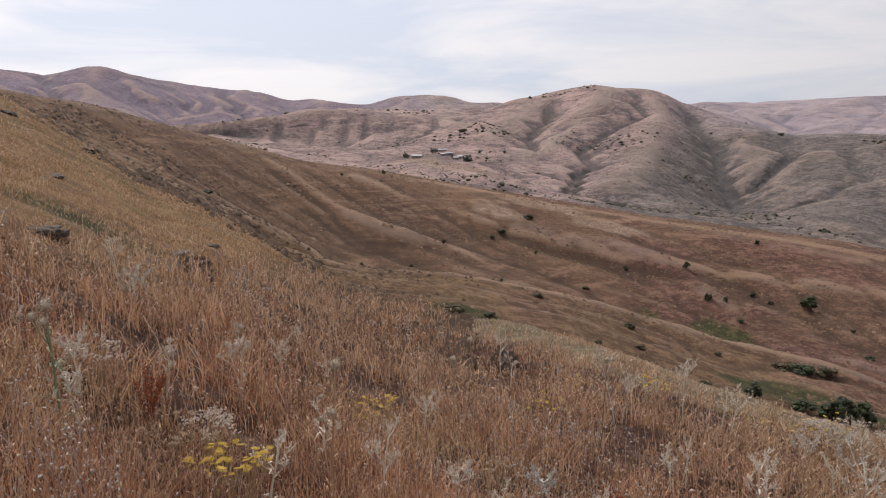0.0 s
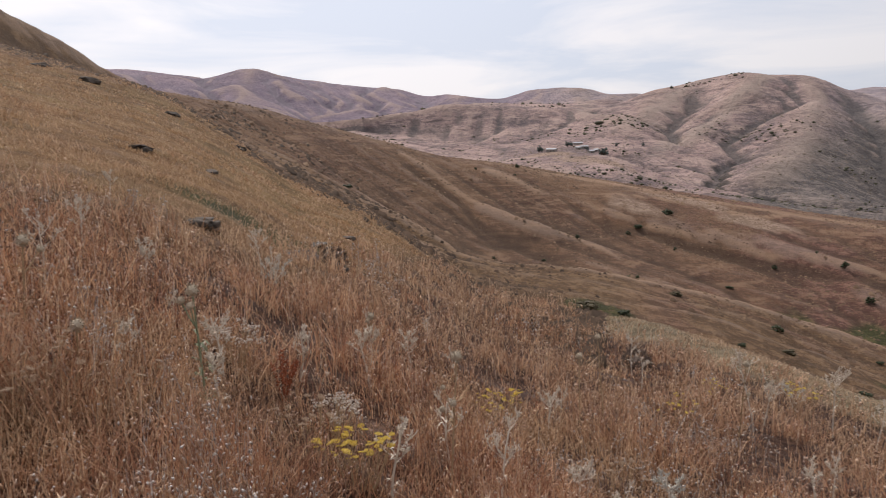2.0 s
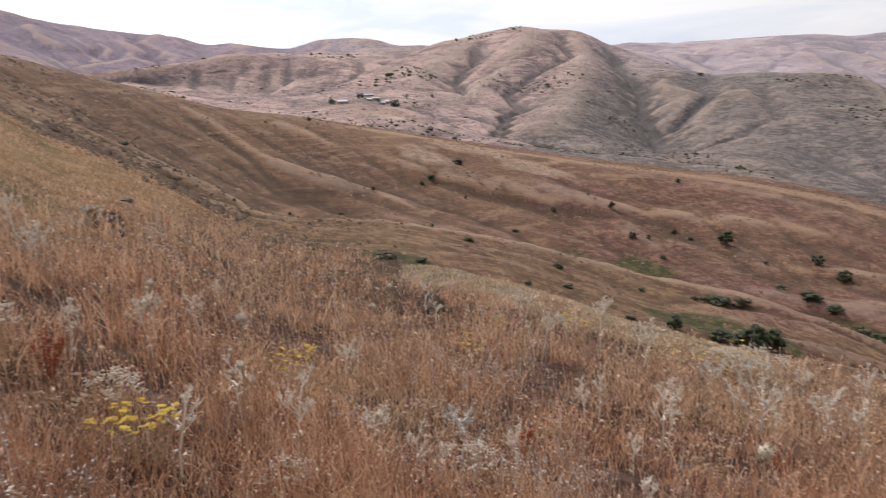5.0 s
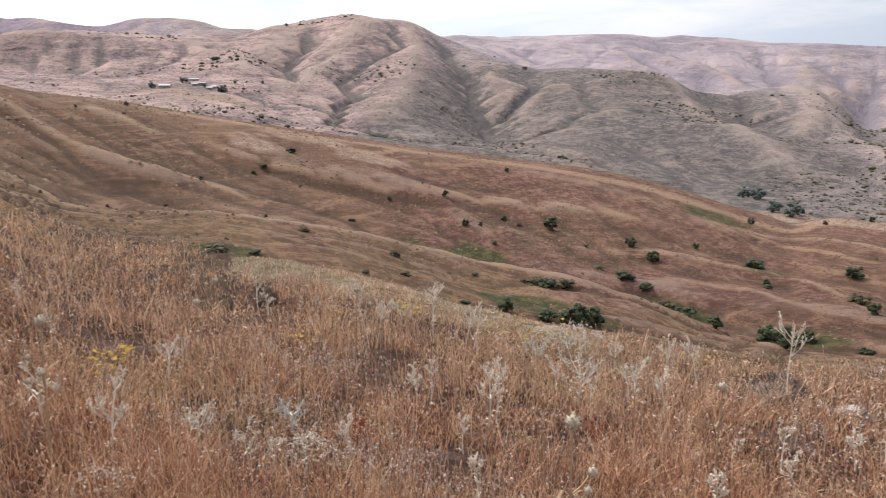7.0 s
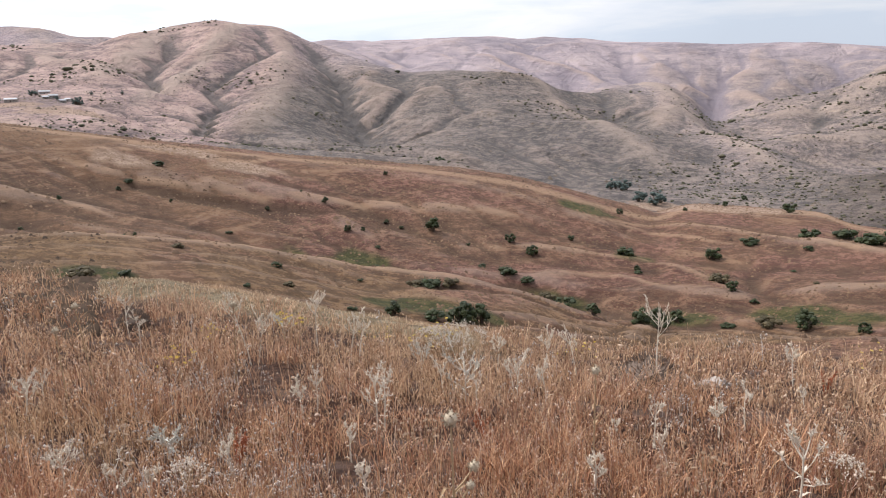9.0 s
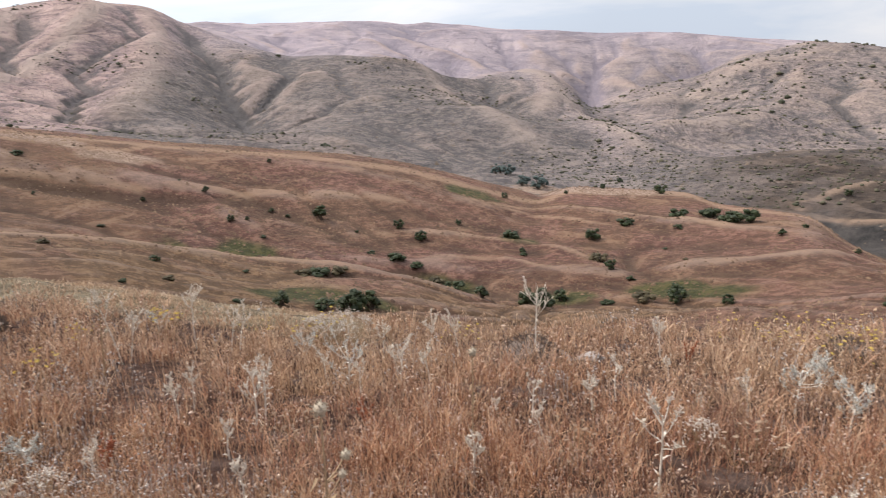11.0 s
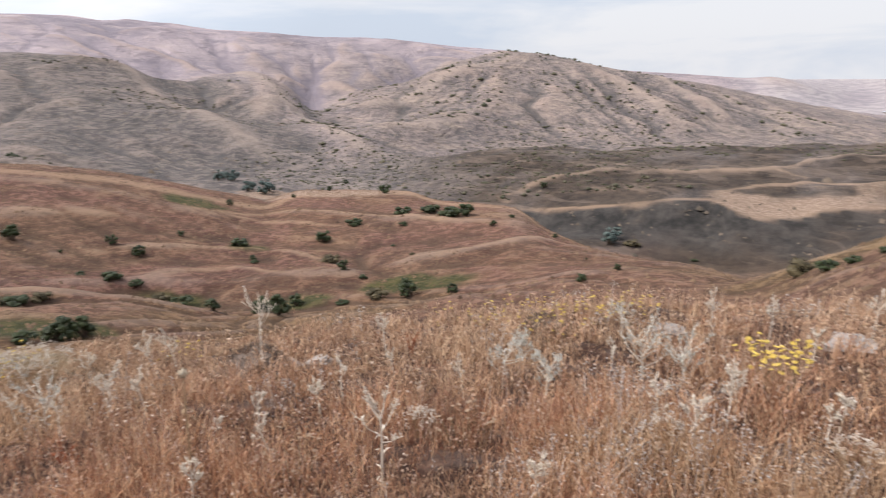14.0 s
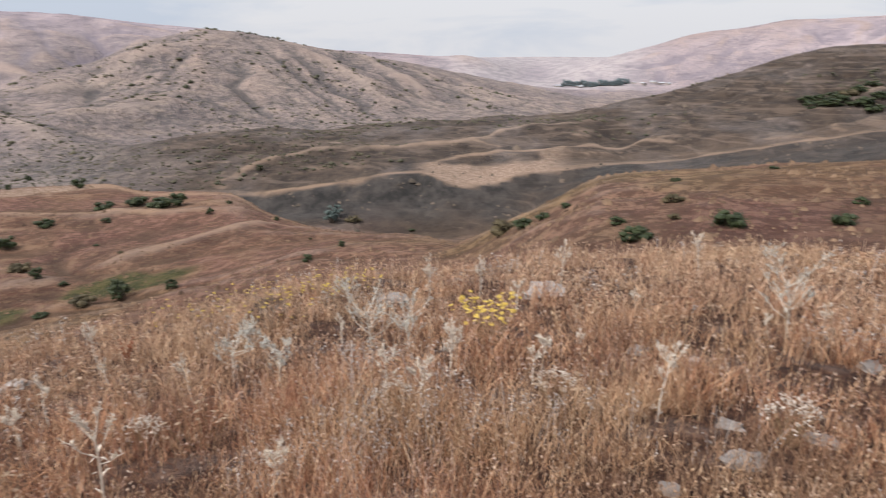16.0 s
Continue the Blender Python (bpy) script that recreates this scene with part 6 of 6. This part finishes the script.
def far_scrub():
    """Dots of scrub too far off to count, along the hollows of the hills across the valley."""
    rng = np.random.default_rng(9)
    n = 24000
    r = np.exp(rng.uniform(math.log(430), math.log(1500), n))
    b = np.radians(rng.uniform(-28, 118, n))
    x, y = r * np.sin(b), r * np.cos(b)
    patch = rough(x * 0.006, y * 0.006, 3, 71)
    wooded = np.where((np.degrees(b) > 50) & (np.degrees(b) < 82), -0.12, 0.40)
    keep = patch + rng.normal(0, 0.12, n) > wooded
    x, y, r = x[keep][:9000], y[keep][:9000], r[keep][:9000]
    z = height(x, y)
    w = np.exp(rng.normal(0.25, 0.4, len(x))) * np.clip(r / 900, 0.6, 1.5)
    verts, tris = [], []
    lay = [(math.cos(a) * s, math.sin(a) * s, h) for h, s, t in ((-0.1, 0.6, 0), (0.3, 1.0, 0.5), (0.62, 0.62, 0)) for a in (t, t + 1.257, t + 2.513, t + 3.77, t + 5.027)]
    lay.append((0, 0, 0.85))
    for q in lay:
        jit = rng.uniform(0.7, 1.35, (len(x), 3))
        verts.append(np.column_stack([x, y, z]) + np.array(q) * jit * w[:, None])
    for k in range(2):
        for j in range(5):
            a, c = k * 5 + j, k * 5 + (j + 1) % 5
            tris += [[a, c, c + 5], [a, c + 5, a + 5]]
    tris += [[10 + j, 10 + (j + 1) % 5, 15] for j in range(5)]
    m = len(verts)
    co = np.stack(verts, 1).reshape(-1, 3)
    k = np.arange(len(x)) * m
    mesh_of("far_scrub", co, [(k[:, None, None] + np.array(tris)[None]).reshape(-1, 3)], M_SCRUB, "dark scrub scattered over the far hillsides", "scrub")


far_scrub()


def gully_scrub():
    """Dwarf scrub and broken rock along the break between the near slope and the next one."""
    rng = np.random.default_rng(19)
    n = 60000
    b = rng.uniform(-41, 3, n)
    rim = RIM_AT[(b % 360 / 0.1).astype(int) % 3600]
    r = rim * np.exp(np.where(rng.random(n) < 0.25, rng.normal(0.02, 0.09, n), rng.normal(0.7, 0.45, n)))
    ok = (r > rim * 0.75) & (r < np.where(b < -28, 1.35 * rim, 190))
    b, r, rim = np.radians(b[ok]), r[ok], rim[ok]
    x, y = r * np.sin(b), r * np.cos(b)
    keep = rough(x * 0.05, y * 0.05, 3, 77) + rng.normal(0, 0.22, len(x)) > np.where(r < rim * 1.08, 0.25, 0.02)
    x, y, r = x[keep], y[keep], r[keep]
    z = height(x, y)
    w = np.exp(rng.normal(-1.95, 0.5, len(x))) * np.clip(r / 60, 0.5, 1.8) * np.where(x < -0.5 * r, 0.6, 1.0)
    co, tris = clumps_at(x, y, z, w, rng)
    mesh_of("gully_scrub", co, [tris], M_GULLY, "dark dwarf scrub along the gully edge", "scrub")


gully_scrub()


# ---- the hamlet in the saddle ----
def house(seed, w, d, h, label):
    """A low farm building: rubble walls with openings, gabled sheet roof with eaves."""
    top = thing("farmhouse", label, "house", "farm buildings")
    bm = bmesh.new()
    t = 0.4
    openings = [(-w * 0.32, 1.1, 1.1, 1.1), (-w * 0.02, 0.0, 1.1, 2.1), (w * 0.28, 1.1, 1.1, 1.1)]

    def box(a, b):
        vs = [bm.verts.new((x, y, z)) for x in (a[0], b[0]) for y in (a[1], b[1]) for z in (a[2], b[2])]
        for f in ((0, 1, 3, 2), (4, 6, 7, 5), (0, 4, 5, 1), (2, 3, 7, 6), (0, 2, 6, 4), (1, 5, 7, 3)):
            bm.faces.new([vs[i] for i in f])

    # front wall in piers, sills and lintels round its openings
    x = -w / 2
    for ox, oz, ow, oh in openings:
        box((x, -d / 2, -1), (ox - ow / 2, -d / 2 + t, h))
        if oz > 0:
            box((ox - ow / 2, -d / 2, -1), (ox + ow / 2, -d / 2 + t, oz))
        box((ox - ow / 2, -d / 2, oz + oh), (ox + ow / 2, -d / 2 + t, h))
        x = ox + ow / 2
    box((x, -d / 2, -1), (w / 2, -d / 2 + t, h))
    box((-w / 2, d / 2 - t, -1), (w / 2, d / 2, h))
    box((-w / 2, -d / 2 + t, -1), (-w / 2 + t, d / 2 - t, h))
    box((w / 2 - t, -d / 2 + t, -1), (w / 2, d / 2 - t, h))
    ridge = h + d * 0.22
    for sx in (-w / 2, w / 2 - t):
        vs = [bm.verts.new(p) for p in ((sx, -d / 2, h), (sx, d / 2, h), (sx, 0, ridge), (sx + t, -d / 2, h), (sx + t, d / 2, h), (sx + t, 0, ridge))]
        for f in ((0, 2, 1), (3, 4, 5), (0, 3, 5, 2), (2, 5, 4, 1), (1, 4, 3, 0)):
            bm.faces.new([vs[i] for i in f])
    part("wall", bm, M_WALL, top)
    bm = bmesh.new()
    for s in (-1, 1):
        a = [(-w / 2 - 0.4, s * (d / 2 + 0.5), h - 0.1), (w / 2 + 0.4, s * (d / 2 + 0.5), h - 0.1), (w / 2 + 0.4, 0, ridge + 0.12), (-w / 2 - 0.4, 0, ridge + 0.12)]
        lo = [bm.verts.new(p) for p in a]
        hi = [bm.verts.new((p[0], p[1], p[2] + 0.12)) for p in a]
        for f in ((lo[3], lo[2], lo[1], lo[0]), hi, *[(lo[i], lo[(i + 1) % 4], hi[(i + 1) % 4], hi[i]) for i in range(4)]):
            bm.faces.new(f)
    part("roof", bm, M_ROOF, top)
    for ox, oz, ow, oh in openings:
        bm = bmesh.new()
        box_at = ((ox - ow / 2, -d / 2 + 0.15, oz), (ox + ow / 2, -d / 2 + 0.2, oz + oh))
        vs = [bm.verts.new((x, y, z)) for x in (box_at[0][0], box_at[1][0]) for y in (box_at[0][1], box_at[1][1]) for z in (box_at[0][2], box_at[1][2])]
        for f in ((0, 1, 3, 2), (4, 6, 7, 5), (0, 4, 5, 1), (2, 3, 7, 6), (0, 2, 6, 4), (1, 5, 7, 3)):
            bm.faces.new([vs[i] for i in f])
        part("door" if oz == 0 else "window", bm, M_DARKWOOD if oz == 0 else M_PANE, top)
    return top


M_WALL = simple("limewashed_rubble", (0.24, 0.21, 0.19), (0.42, 0.38, 0.34), 0.9, 1.5)
M_ROOF = simple("weathered_sheet_roof", (0.30, 0.31, 0.34), (0.55, 0.56, 0.58), 0.6, 0.8)
M_DARKWOOD = simple("dark_door", (0.05, 0.04, 0.03), (0.12, 0.09, 0.07))
M_PANE = simple("window_pane", (0.03, 0.035, 0.04), (0.06, 0.07, 0.08), 0.15)
HOUSES = [(-1.35, 790, 14, 7, 3.2, -8), (1.2, 855, 11, 6, 3.2, 12), (1.7, 800, 8, 6, 3.0, 30), (0.7, 940, 15, 7, 3.4, 4), (2.1, 835, 7, 6, 3.0, -20), (0.7, 850, 8, 6, 2.8, 15)]
for i, (b, d, w, l, h, turn) in enumerate(HOUSES):
    stand(house(i, w, l, h, "long low farm building with a pale sheet roof" if w > 12 else "small pale rubble-walled farmhouse with a sheet roof"), b, d, turn - b, 0, 0.75)
HAMLET_TREES = [(-2.3, 800, 7), (-2.1, 795, 5), (-0.1, 880, 7), (0.15, 885, 6), (2.55, 784, 8), (2.75, 782, 9), (2.65, 790, 7), (1.4, 842, 5), (3.6, 905, 5), (5.6, 940, 5)]
for i, (b, d, w) in enumerate(HAMLET_TREES):
    plant(TREES_TALL, i + 1, b, d, w, 0.9)
TOWN = [(91.2, 2490), (92.9, 2470), (96.9, 2520), (97.6, 2500), (98.3, 2540), (98.9, 2530), (99.4, 2510)]
for i, (b, d) in enumerate(TOWN):
    stand(copy_thing(bpy.data.objects["farmhouse"], Matrix()), b, d, 40 * i - b, 0, 1.5)
